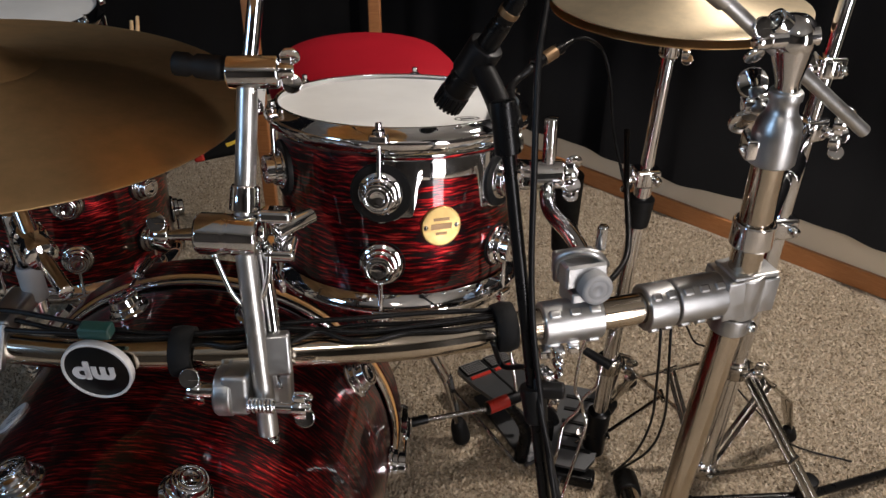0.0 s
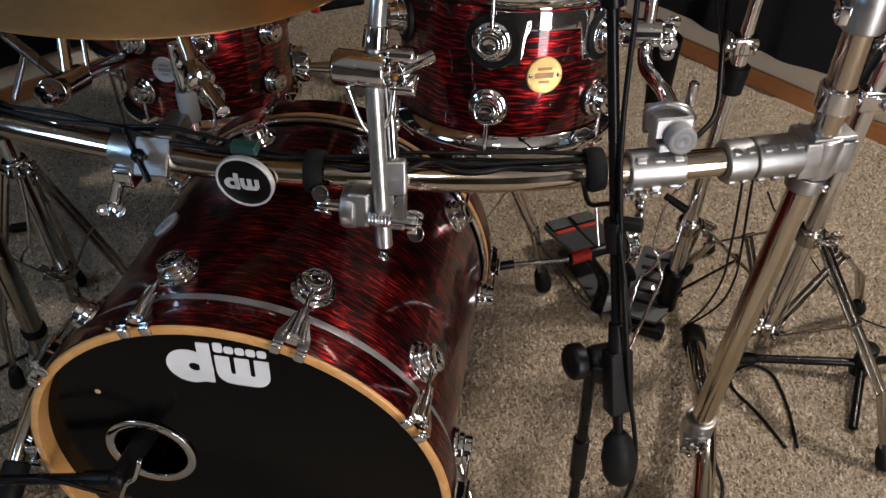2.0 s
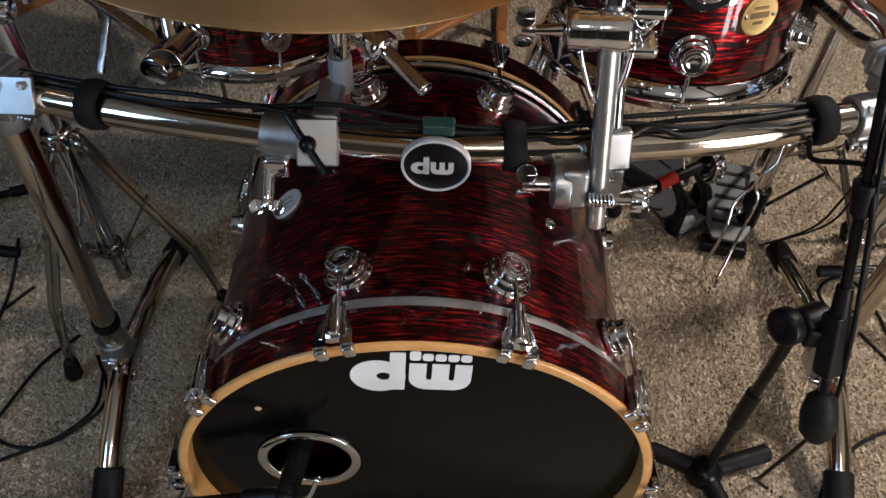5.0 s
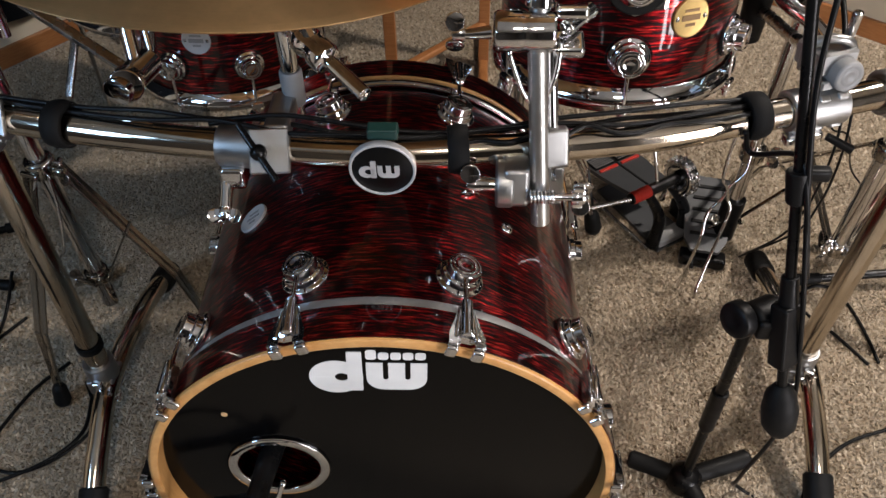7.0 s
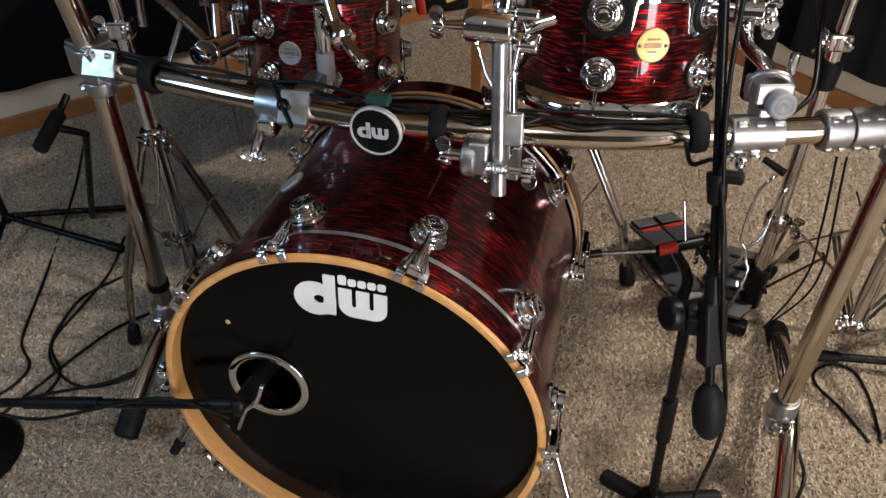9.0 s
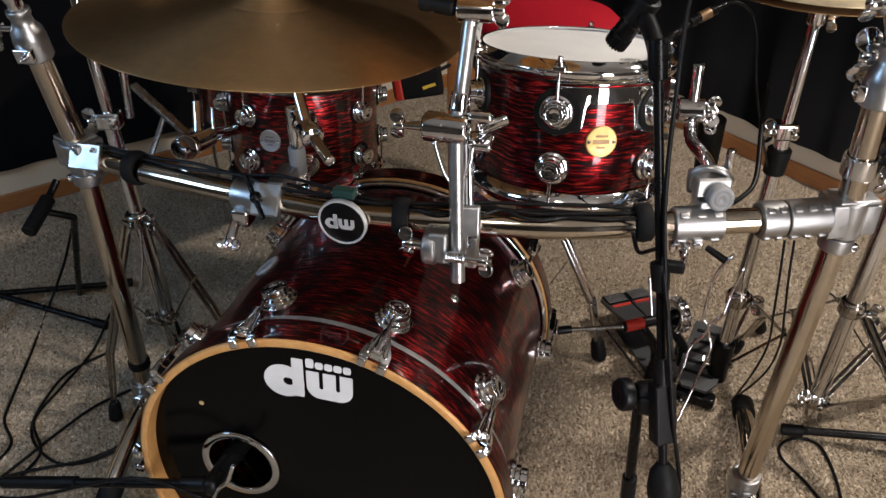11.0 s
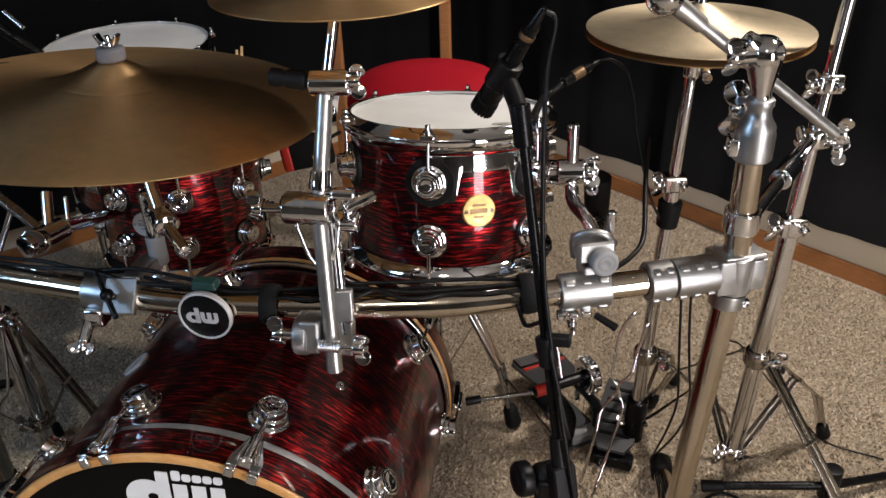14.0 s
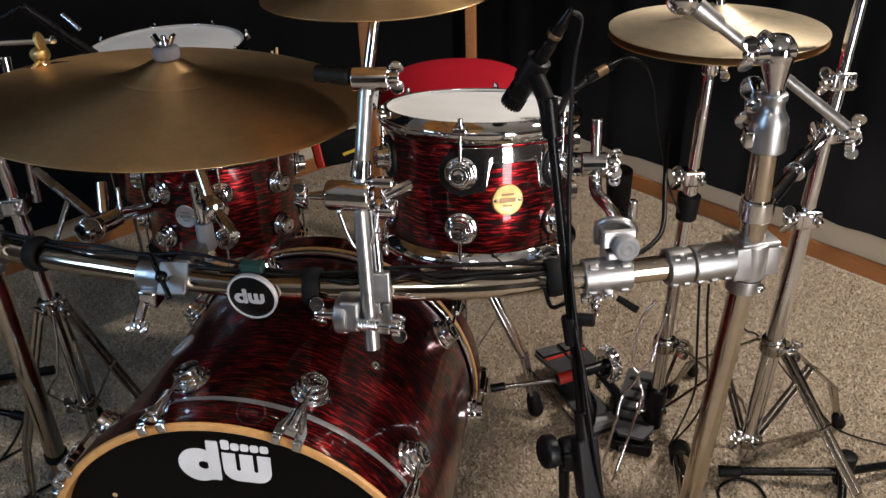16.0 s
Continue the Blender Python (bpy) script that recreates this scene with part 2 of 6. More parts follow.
def lathe(profile, seg=32, m=None, closed=False, arc=None, bm=None):
    """Turns (radius, height) pairs round z. UVs are metres round and along."""
    bm = bm or bmesh.new()
    uv = bm.loops.layers.uv.verify()
    full = arc is None
    a0, a1 = (0, 2 * math.pi) if full else (radians(arc[0]), radians(arc[1]))
    cols = seg if full else seg + 1
    pts = list(profile) + ([profile[0]] if closed else [])
    run = [0.0]
    for (r0, z0), (r1, z1) in zip(pts, pts[1:]):
        run.append(run[-1] + math.hypot(r1 - r0, z1 - z0))
    m = m or Matrix()
    grid = []
    for k, (r, z) in enumerate(pts):
        if closed and k == len(pts) - 1:
            grid.append(grid[0])
        elif r < 1e-6 and full:
            v = bm.verts.new(m @ Vector((0, 0, z)))
            grid.append([v] * cols)
        else:
            grid.append([bm.verts.new(m @ Vector((r * math.cos(a0 + (a1 - a0) * i / seg), r * math.sin(a0 + (a1 - a0) * i / seg), z))) for i in range(cols)])
    big = max(r for r, z in pts)
    for k in range(len(pts) - 1):
        for i in range(seg):
            j = (i + 1) % cols
            vs = [(grid[k][i], i, k), (grid[k][j], i + 1, k), (grid[k + 1][j], i + 1, k + 1), (grid[k + 1][i], i, k + 1)]
            seen, keep = set(), []
            for q in vs:
                if q[0] not in seen:
                    seen.add(q[0])
                    keep.append(q)
            if len(keep) < 3:
                continue
            try:
                f = bm.faces.new([q[0] for q in keep])
            except ValueError:
                continue
            for loop, q in zip(f.loops, keep):
                loop[uv].uv = ((a0 + (a1 - a0) * q[1] / seg) * big, run[q[2]])
    return bm


def along(p0, p1):
    """A matrix that takes z to the way from p0 to p1, standing at p0."""
    p0, p1 = Vector(p0), Vector(p1)
    return Matrix.Translation(p0) @ (p1 - p0).to_track_quat("Z", "Y").to_matrix().to_4x4()


def rod(p0, p1, r, seg=14, r1=None, bm=None, edge=None):
    """A round bar with softened ends."""
    h = (Vector(p1) - Vector(p0)).length
    r1 = r if r1 is None else r1
    e = min(0.12 * min(r, r1), 0.002) if edge is None else edge
    return lathe([(0, 0), (r - e, 0), (r, e), (r1, h - e), (r1 - e, h), (0, h)], seg, along(p0, p1), bm=bm)


def smooth_line(points, steps=8):
    """A Catmull-Rom line through points."""
    p = [Vector(q) for q in points]
    p = [2 * p[0] - p[1]] + p + [2 * p[-1] - p[-2]]
    out = []
    for a, b, c, d in zip(p, p[1:], p[2:], p[3:]):
        for k in range(steps):
            t = k / steps
            out.append(0.5 * (2 * b + (c - a) * t + (2 * a - 5 * b + 4 * c - d) * t * t + (3 * b - a - 3 * c + d) * t ** 3))
    return out + [p[-2]]


def pipe(points, r, seg=10, steps=8, bm=None, radii=None):
    """A round bar bent along a smooth line."""
    bm = bm or bmesh.new()
    line = smooth_line(points, steps) if steps > 1 else [Vector(q) for q in points]
    up = Vector((0, 0, 1))
    prev = None
    rings = []
    for i, p in enumerate(line):
        d = (line[min(i + 1, len(line) - 1)] - line[max(i - 1, 0)]).normalized()
        side = prev if prev else (up if abs(d.z) < 0.9 else Vector((1, 0, 0)))
        side = (side - d * side.dot(d)).normalized()
        prev = side
        other = d.cross(side)
        rr = r if radii is None else radii[0] + (radii[1] - radii[0]) * i / (len(line) - 1)
        rings.append([bm.verts.new(p + (side * math.cos(2 * math.pi * k / seg) + other * math.sin(2 * math.pi * k / seg)) * rr) for k in range(seg)])
    for a, b in zip(rings, rings[1:]):
        for k in range(seg):
            bm.faces.new((a[k], a[(k + 1) % seg], b[(k + 1) % seg], b[k]))
    bm.faces.new(rings[0][::-1])
    bm.faces.new(rings[-1])
    return bm


def box(size, m=None, bevel=0.0, bm=None, segments=2):
    """A box with rounded edges, centred on the matrix."""
    one = bmesh.new()
    bmesh.ops.create_cube(one, size=1.0)
    bmesh.ops.scale(one, vec=size, verts=one.verts)
    if bevel:
        bmesh.ops.bevel(one, geom=one.edges[:], offset=bevel, segments=segments, affect="EDGES", profile=0.6)
    one.transform(m or Matrix())
    if bm is None:
        return one
    return join(bm, one)


def join(bm, other):
    vs = {v: bm.verts.new(v.co) for v in other.verts}
    for f in other.faces:
        try:
            bm.faces.new([vs[v] for v in f.verts])
        except ValueError:
            pass
    other.free()
    return bm


def slab(outline, depth, m=None, bm=None):
    """A flat shape of (x, y) corners, given thickness along z."""
    one = bmesh.new()
    low = [one.verts.new((x, y, 0)) for x, y in outline]
    top = [one.verts.new((x, y, depth)) for x, y in outline]
    one.faces.new(low[::-1])
    one.faces.new(top)
    for i in range(len(low)):
        j = (i + 1) % len(low)
        one.faces.new((low[i], low[j], top[j], top[i]))
    bmesh.ops.recalc_face_normals(one, faces=one.faces[:])
    one.transform(m or Matrix())
    if bm is None:
        return one
    return join(bm, one)


def frame_at(p, ahead, up=(0, 0, 1)):
    """A matrix at p with z along ahead and y as near up as can be."""
    z = Vector(ahead).normalized()
    x = Vector(up).cross(z).normalized()
    y = z.cross(x)
    return Matrix(((x.x, y.x, z.x, p[0]), (x.y, y.y, z.y, p[1]), (x.z, y.z, z.z, p[2]), (0, 0, 0, 1)))


def wing_nut(bm, p, axis, up, s=1.0):
    """A wing nut: a hub and two rounded wings."""
    m = frame_at(p, axis, up)
    lathe([(0, 0), (0.008 * s, 0), (0.007 * s, 0.012 * s), (0, 0.012 * s)], 12, m, bm=bm)
    for sgn in (-1, 1):
        w = m @ pose(0, sgn * 0.0125 * s, 0.0095 * s, sgn * -25, 90, 0)
        lathe([(0, -0.0017 * s), (0.0085 * s, -0.0017 * s), (0.0092 * s, -0.0009 * s), (0.0092 * s, 0.0009 * s), (0.0085 * s, 0.0017 * s), (0, 0.0017 * s)], 16, w, bm=bm)
        box((0.0046 * s, 0.009 * s, 0.010 * s), m @ pose(0, sgn * 0.008 * s, 0.006 * s), 0.001 * s, bm=bm)
    return bm


# ---- the room ----
def wall(name, a, b, thick=0.12, low=0.0, high=HIGH, mat=PLASTER):
    """An upright wall from a to b with its outer side to the right of that way."""
    d = (b - a).normalized()
    out = Vector((d.y, -d.x, 0))
    mid = (a + b) / 2 + out * thick / 2 + Vector((0, 0, (low + high) / 2))
    m = Matrix.Translation(mid) @ pose(0, 0, 0, 0, 0, math.degrees(math.atan2(d.y, d.x)))
    return solo(name, box(((b - a).length, thick, high - low), m), mat, "plain painted room wall", "wall", "structure")


c00, c10, c11, c01 = room(0, 0), room(ROOM, 0), room(ROOM, ROOM), room(0, ROOM)
wall("wall_north", c10, c00, mat=CREAM)
wall("wall_west", c00, c01, mat=CREAM)
wall("wall_south", c01, c11)
wall("wall_east_1", room(ROOM, ROOM), room(ROOM, DOOR_B1))
wall("wall_east_2", room(ROOM, DOOR_B0), room(ROOM, 0))
wall("wall_east_3", room(ROOM, DOOR_B1), room(ROOM, DOOR_B0), low=DOOR_H)
wall("wall_hall", room(ROOM + 0.3, ROOM), room(ROOM + 0.3, 0))
frame_bm = bmesh.new()
turn_r = math.degrees(math.atan2(WALL_R.y, WALL_R.x))
for q, size in ((room(ROOM + 0.05, DOOR_B0 + 0.02, DOOR_H / 2), (0.14, 0.045, DOOR_H)), (room(ROOM + 0.05, DOOR_B1 - 0.02, DOOR_H / 2), (0.14, 0.045, DOOR_H)), (room(ROOM + 0.05, (DOOR_B0 + DOOR_B1) / 2, DOOR_H - 0.02), (0.14, DOOR_B1 - DOOR_B0 - 0.09, 0.045))):
    box(size, Matrix.Translation(q) @ pose(0, 0, 0, 0, 0, turn_r), 0.003, bm=frame_bm)
solo("door_1", frame_bm, SKIRTING_WOOD, "brown wooden frame of an open doorway", "doorway", "structure")
mid_room = Matrix.Translation((c00 + c11) / 2) @ pose(0, 0, 0, 0, 0, math.degrees(math.atan2(WALL_R.y, WALL_R.x)))
solo("floor", box((ROOM + 0.3, ROOM + 0.3, 0.1), mid_room @ pose(0, 0, -0.05)), CARPET, "beige cut-pile carpet floor, a little trodden", "carpet", "structure")
solo("ceiling", box((ROOM + 0.3, ROOM + 0.3, 0.1), mid_room @ pose(0, 0, HIGH + 0.05)), CEILING_PAINT, "plain off-white ceiling", "ceiling", "structure")


def skirting(a, b):
    d = (b - a).normalized()
    inside = Vector((-d.y, d.x, 0))
    mid = (a + b) / 2 + inside * 0.008 + Vector((0, 0, 0.03))
    m = Matrix.Translation(mid) @ pose(0, 0, 0, 0, 0, math.degrees(math.atan2(d.y, d.x)))
    solo("baseboard", box(((b - a).length - 0.04, 0.014, 0.06), m, 0.003), SKIRTING_WOOD, "low brown wooden skirting along the wall", "baseboard", "structure")


skirting(c10, c00)
skirting(c00, c01)


def curtain(a, b, low, high, seed):
    """A black cloth hung flat before the wall, with soft folds."""
    rnd = random.Random(seed)
    d = (b - a).normalized()
    inside = Vector((-d.y, d.x, 0))
    n, rows_up = 150, 6
    ph = [rnd.uniform(0, 6.28) for _ in range(4)]
    bm = bmesh.new()
    sides = []
    for back in (0.0, 0.006):
        grid = []
        for j in range(rows_up + 1):
            t = j / rows_up
            row = []
            for i in range(n + 1):
                s = (b - a).length * i / n
                fold = 0.035 + (1.0 - 0.4 * t) * (0.012 * math.sin(s * 9 + ph[0]) + 0.008 * math.sin(s * 21 + ph[1]) + 0.004 * math.sin(s * 43 + ph[2]))
                z = low + (high - low) * t + (0.012 * math.sin(s * 3.1 + ph[3]) if j == 0 else 0)
                row.append(bm.verts.new(a + d * s + inside * (fold - back) + Vector((0, 0, z))))
            grid.append(row)
        for j in range(rows_up):
            for i in range(n):
                q = (grid[j][i], grid[j][i + 1], grid[j + 1][i + 1], grid[j + 1][i])
                bm.faces.new(q if back == 0 else q[::-1])
        sides.append(grid)
    for i in range(n):
        for j in (0, rows_up):
            bm.faces.new((sides[0][j][i], sides[0][j][i + 1], sides[1][j][i + 1], sides[1][j][i]))
    return solo("curtain", bm, BLACK_CLOTH, "matt black cloth hung over the wall, short of the floor", "curtain", group="curtains on the walls")


curtain(room(3.6, 0), room(0.02, 0), 0.15, HIGH - 0.05, 3)
curtain(room(0, 0.02), room(0, 3.6), 0.15, HIGH - 0.05, 5)

for lx, ly, power in LAMPS:
    lt = thing("ceiling_lamp", (lx, ly, HIGH), "small round ceiling lamp with a glowing glass", "ceiling lamp", "ceiling lamps")
    part("rim", lathe([(0.10, 0), (0.15, 0), (0.15, -0.03), (0.125, -0.045), (0.118, -0.035), (0.10, -0.03)], 32, Matrix.Translation((lx, ly, HIGH)), True), CAST, lt)
    part("glass", lathe([(0.117, -0.02), (0.117, -0.034), (0.08, -0.048), (0, -0.055)], 32, Matrix.Translation((lx, ly, HIGH))), LAMP_GLASS, lt)

# ---- drum parts ----
def shell(r, h, m, t=0.007):
    return lathe([(r - t, 0.003), (r - 0.003, 0), (r, 0.003), (r, h - 0.003), (r - 0.003, h), (r - t, h - 0.003)], 96, m, True)


def turret(m, s=1.0):
    """A round stepped lug, its foot on z = 0: three rings and a dished button."""
    p = [(0, 0), (0.0272, 0), (0.0276, 0.0008), (0.0276, 0.0046), (0.0268, 0.0056), (0.0236, 0.0072),
         (0.0228, 0.0076), (0.0226, 0.0130), (0.0218, 0.0142), (0.0196, 0.0150),
         (0.0190, 0.0154), (0.0188, 0.0246), (0.0180, 0.0256), (0.0150, 0.0262), (0.0144, 0.0252), (0.0136, 0.0252), (0.0130, 0.0260), (0.0090, 0.0262), (0.0084, 0.0250), (0.0040, 0.0246), (0, 0.0246)]
    bm = lathe([(a * s, h * s) for a, h in p], 36, m)
    for e in bm.edges:
        if len(e.link_faces) == 2 and e.calc_face_angle() > 0.6:
            e.smooth = False
    return bm


def hoop(r, z, m, h=0.042, up=1):
    """A die-cast chrome hoop: flange, wall and rolled edge."""
    p = [(r - 0.003, 0.0085), (r - 0.001, 0.0105), (r + 0.003, 0.0100), (r + 0.004, 0.001), (r + 0.013, 0.0), (r + 0.014, -0.006), (r + 0.012, -0.014),
         (r + 0.006, -0.020), (r + 0.003, -0.024), (r + 0.0012, -0.024), (r + 0.0008, 0.006)]
    return lathe([(a, z + up * (-b) * -1) for a, b in p] if up > 0 else [(a, z - b) for a, b in p], 96, m, True)


def drum(name, m, r, h, lugs, turn, label, badge_turn, group="red oyster drums", plate=None, badge_mat=GOLD):
    """A red drum with its axis on z of m: shell, hoops, heads, lugs, rods, badge. The foot of the shell is at z = 0."""
    d = thing(name, m, label, "drum", group)
    def put(nm, bm, mat, parent=None, lab=""):
        return part(nm, bm, mat, parent or d, lab, True)
    body = put("shell", shell(r, h, Matrix()), OYSTER, None, "dark red pearl wrap with bright streaks")
    put("top_head", lathe([(r + 0.001, h + 0.004), (r - 0.004, h + 0.006), (r - 0.012, h + 0.0045), (0, h + 0.0045)], 72), WHITE_HEAD, None, "coated white drumhead")
    put("bottom_head", lathe([(r + 0.001, -0.004), (r - 0.004, -0.006), (r - 0.012, -0.0045), (0, -0.0045)], 72), WHITE_HEAD, None, "clear drumhead")
    put("top_hoop", hoop(r, h + 0.002, Matrix()), CHROME, None, "polished chrome die-cast hoop")
    put("bottom_hoop", hoop(r, -0.002, Matrix(), up=-1), CHROME, None, "polished chrome die-cast hoop")
    for k in range(lugs):
        a = radians(turn + 360 * k / lugs)
        c, s = math.cos(a), math.sin(a)
        for z, sgn in ((h * 0.70, 1), (h * 0.29, -1)):
            lm = frame_at((r * c, r * s, z), (c, s, 0))
            lug = put("lug", turret(lm, 0.95 if r < 0.2 else 1.0), CHROME)
            if plate and sgn > 0:
                put("gasket", lathe([(0.0, 0.0035), (0.034, 0.0035), (0.036, 0.0025), (0.036, -0.003)], 32, lm), RUBBER, lug, "black rubber gasket")
            else:
                put("gasket", lathe([(0.0275, 0.001), (0.0285, 0.0005), (0.0285, -0.002)], 24, lm), RUBBER, lug)
            end = h + 0.008 if sgn > 0 else -0.008
            q = r + 0.011
            bm = rod((q * c, q * s, z + sgn * 0.008), (q * c, q * s, end), 0.0030, 10)
            rod((q * c, q * s, end - sgn * 0.004), (q * c, q * s, end + sgn * 0.004), 0.0075, 14, bm=bm)
            rod((q * c, q * s, end + sgn * 0.004), (q * c, q * s, end + sgn * 0.012), 0.0042, 8, bm=bm)
            put("tension_rod", bm, CHROME)
            ear = box((0.022, 0.015, 0.011), frame_at((q * c, q * s, end - sgn * 0.006), (0, 0, 1), (c, s, 0)), 0.003)
            put("hoop_ear", ear, CHROME)
    a = radians(badge_turn)
    bm_m = frame_at((r * math.cos(a), r * math.sin(a), h * 0.50), (math.cos(a), math.sin(a), 0))
    badge = put("badge", lathe([(0, 0.0022), (0.022, 0.0022), (0.0225, 0.003), (0.0245, 0.003), (0.025, 0.0015), (0.025, -0.003)], 40, bm_m), badge_mat, None, "round engraved maker's badge")
    for sx in (-1, 1):
        put("rivet", lathe([(0.0032, 0.0022), (0.002, 0.0042), (0, 0.0046)], 10, bm_m @ pose(sx * 0.0195, 0, 0)), STEEL, badge)
    for k, w in enumerate((0.020, 0.026, 0.014)):
        put("print_bar", box((w, 0.0035 if k != 1 else 0.007, 0.0006), bm_m @ pose(0, 0.009 - 0.009 * k, 0.0026)), PALE_GREY if badge_mat is SILVER else DULL_BRASS, badge)
    return d


def oval(a, b, n=28):
    return [(a * math.cos(2 * math.pi * k / n), b * math.sin(2 * math.pi * k / n)) for k in range(n)]


# ---- bass drum ----
BZ, BR, BY0, BY1 = 0.32, 0.300, 0.066, 0.5145
bass = thing("bass_drum", (0, 0.28, 0.0), "large dark red pearl bass drum with black head and maple hoops", "bass drum")
BM = Matrix.Translation((0, 0, BZ)) @ pose(0, 0, 0, -90, 0, 0)


def bass_at(deg, r, y):
    a = radians(deg)
    return Vector((r * math.sin(a), y, BZ + r * math.cos(a)))


def bass_way(deg):
    a = radians(deg)
    return Vector((math.sin(a), 0, math.cos(a)))


part("shell", shell(BR, BY1 - BY0, BM @ pose(0, 0, BY0)), OYSTER, bass, "dark red pearl wrap with bright streaks")
for nm, y0, y1 in (("front_hoop", -0.008, 0.046), ("rear_hoop", 0.5345, 0.582)):
    part(nm, lathe([(BR - 0.0005, y0 + 0.001), (BR + 0.001, y0), (BR + 0.009, y0), (BR + 0.0125, y0 + 0.0025), (BR + 0.0125, y1 - 0.0025), (BR + 0.009, y1), (BR + 0.001, y1)], 120, BM, True), MAPLE, bass, "natural maple hoop")
    inner, outer = (y0 + (0.004 if nm == "front_hoop" else 0.0012), y1 - 0.001)
    part("hoop_veneer", lathe([(BR + 0.0128, inner), (BR + 0.0140, inner + 0.001), (BR + 0.0140, outer - 0.001), (BR + 0.0128, outer)], 120, BM, True), OYSTER, bass, "red pearl hoop face")
for y0, y1, rim in ((0.0475, 0.0645, 0.0075), (0.517, 0.533, 0.0105)):
    part("head_collar", lathe([(BR - 0.002, y0), (BR + 0.0065, y0), (BR + rim, y0 + 0.002), (BR + rim, y1 - 0.003), (BR + 0.005, y1), (BR - 0.002, y1)], 120, BM, True), CHROME if y0 > 0.3 else ALLOY, bass, "metal head collar")
HEAD_Y = 0.021


def front_head():
    """A disc with a round port cut in it."""
    bm = bmesh.new()
    n = 96
    ring = [bm.verts.new((BR * 0.999 * math.cos(2 * math.pi * k / n), HEAD_Y, BZ + BR * 0.999 * math.sin(2 * math.pi * k / n))) for k in range(n)]
    ring2 = [bm.verts.new((BR * 0.999 * math.cos(2 * math.pi * k / n), HEAD_Y + 0.014, BZ + BR * 0.999 * math.sin(2 * math.pi * k / n))) for k in range(n)]
    hole = [bm.verts.new((PORT_X + PORT_R * math.cos(2 * math.pi * k / n), HEAD_Y, PORT_Z + PORT_R * math.sin(2 * math.pi * k / n))) for k in range(n)]
    for k in range(n):
        j = (k + 1) % n
        bm.faces.new((ring[k], hole[k], hole[j], ring[j]))
        bm.faces.new((ring[k], ring[j], ring2[j], ring2[k]))
    bmesh.ops.recalc_face_normals(bm, faces=bm.faces[:])
    return bm


PORT_X, PORT_Z, PORT_R = -0.145, 0.327, 0.062
part("front_head", front_head(), BLACK_HEAD, bass, "glossy black front drumhead with a round port")
part("port_ring", lathe([(PORT_R - 0.006, -0.002), (PORT_R - 0.004, -0.005), (PORT_R + 0.006, -0.005), (PORT_R + 0.009, -0.001), (PORT_R - 0.006, 0.006)], 56,
                        Matrix.Translation((PORT_X, HEAD_Y, PORT_Z)) @ pose(0, 0, 0, -90, 0, 0), True), CHROME, bass, "chrome ring round the port")
part("rear_head", lathe([(0, 0), (BR * 0.999, 0), (BR * 0.999, -0.02)], 72, BM @ pose(0, 0, 0.561)), WHITE_HEAD, bass, "coated white batter head")


def claw(deg, y_front, sgn):
    """A claw hook over the hoop with its rod and T-shaped screw head; sgn 1: front, -1: rear."""
    up = bass_way(deg)
    side = Vector((up.z, 0, -up.x))
    c = bass_at(deg, BR + 0.0145, 0)
    def at(u, v, w):
        return c + side * u + Vector((0, y_front + sgn * v, 0)) + up * w
    body = frame_at(at(0, 0, 0.0065), up, Vector((0, sgn, 0)))
    flip = 1 if (body.to_3x3() @ Vector((0, 1, 0))).y * sgn > 0 else -1
    outline = [(-0.022, -0.004), (-0.009, -0.004), (-0.007, 0.006), (0.007, 0.006), (0.009, -0.004), (0.022, -0.004), (0.0215, 0.012), (0.014, 0.034), (0.0095, 0.052), (-0.0095, 0.052), (-0.014, 0.034), (-0.0215, 0.012)]
    bm = slab([(x, flip * y) for x, y in outline], 0.0095, body @ pose(0, 0, -0.005))
    rod(at(0, 0.008, 0.0105), at(0, 0.060, 0.0125), 0.0088, 16, 0.0070, bm=bm)
    for s in (-1, 1):
        rod(at(s * 0.013, 0.006, 0.0085), at(s * 0.008, 0.046, 0.0105), 0.0042, 10, 0.0028, bm=bm)
        box((0.0135, 0.0075, 0.016), frame_at(at(s * 0.0155, -0.0065, 0.0), up, Vector((0, sgn, 0))), 0.003, bm=bm)
    return bm, at


for sgn, yf, ylug in ((1, -0.008, 0.1115), (-1, 0.582, 0.4635)):
    for k in range(10):
        deg = 18 + 36 * k
        lug = part("lug", turret(frame_at(bass_at(deg, BR, ylug), bass_way(deg), (0, 1, 0)), 1.12), CHROME, bass)
        bm, at = claw(deg, yf, sgn)
        part("claw_hook", bm, CHROME, bass)
        bm = rod(at(0, 0.015, 0.011), at(0, 0.112, 0.010), 0.0032, 10)
        part("tension_rod", bm, CHROME, bass)
badge_m = frame_at(bass_at(-40, BR, 0.282), bass_way(-40), (0, 1, 0))
bd = part("badge", lathe([(0, 0.002), (0.020, 0.002), (0.0215, 0.003), (0.024, 0.003), (0.0245, 0.0015), (0.0245, -0.003)], 36, badge_m), SILVER, bass, "round grey maker's badge")
for k, w in enumerate((0.018, 0.024, 0.012)):
    part("print_bar", box((w, 0.004, 0.0006), badge_m @ pose(0, 0.009 - 0.009 * k, 0.0024)), PALE_GREY, bd)


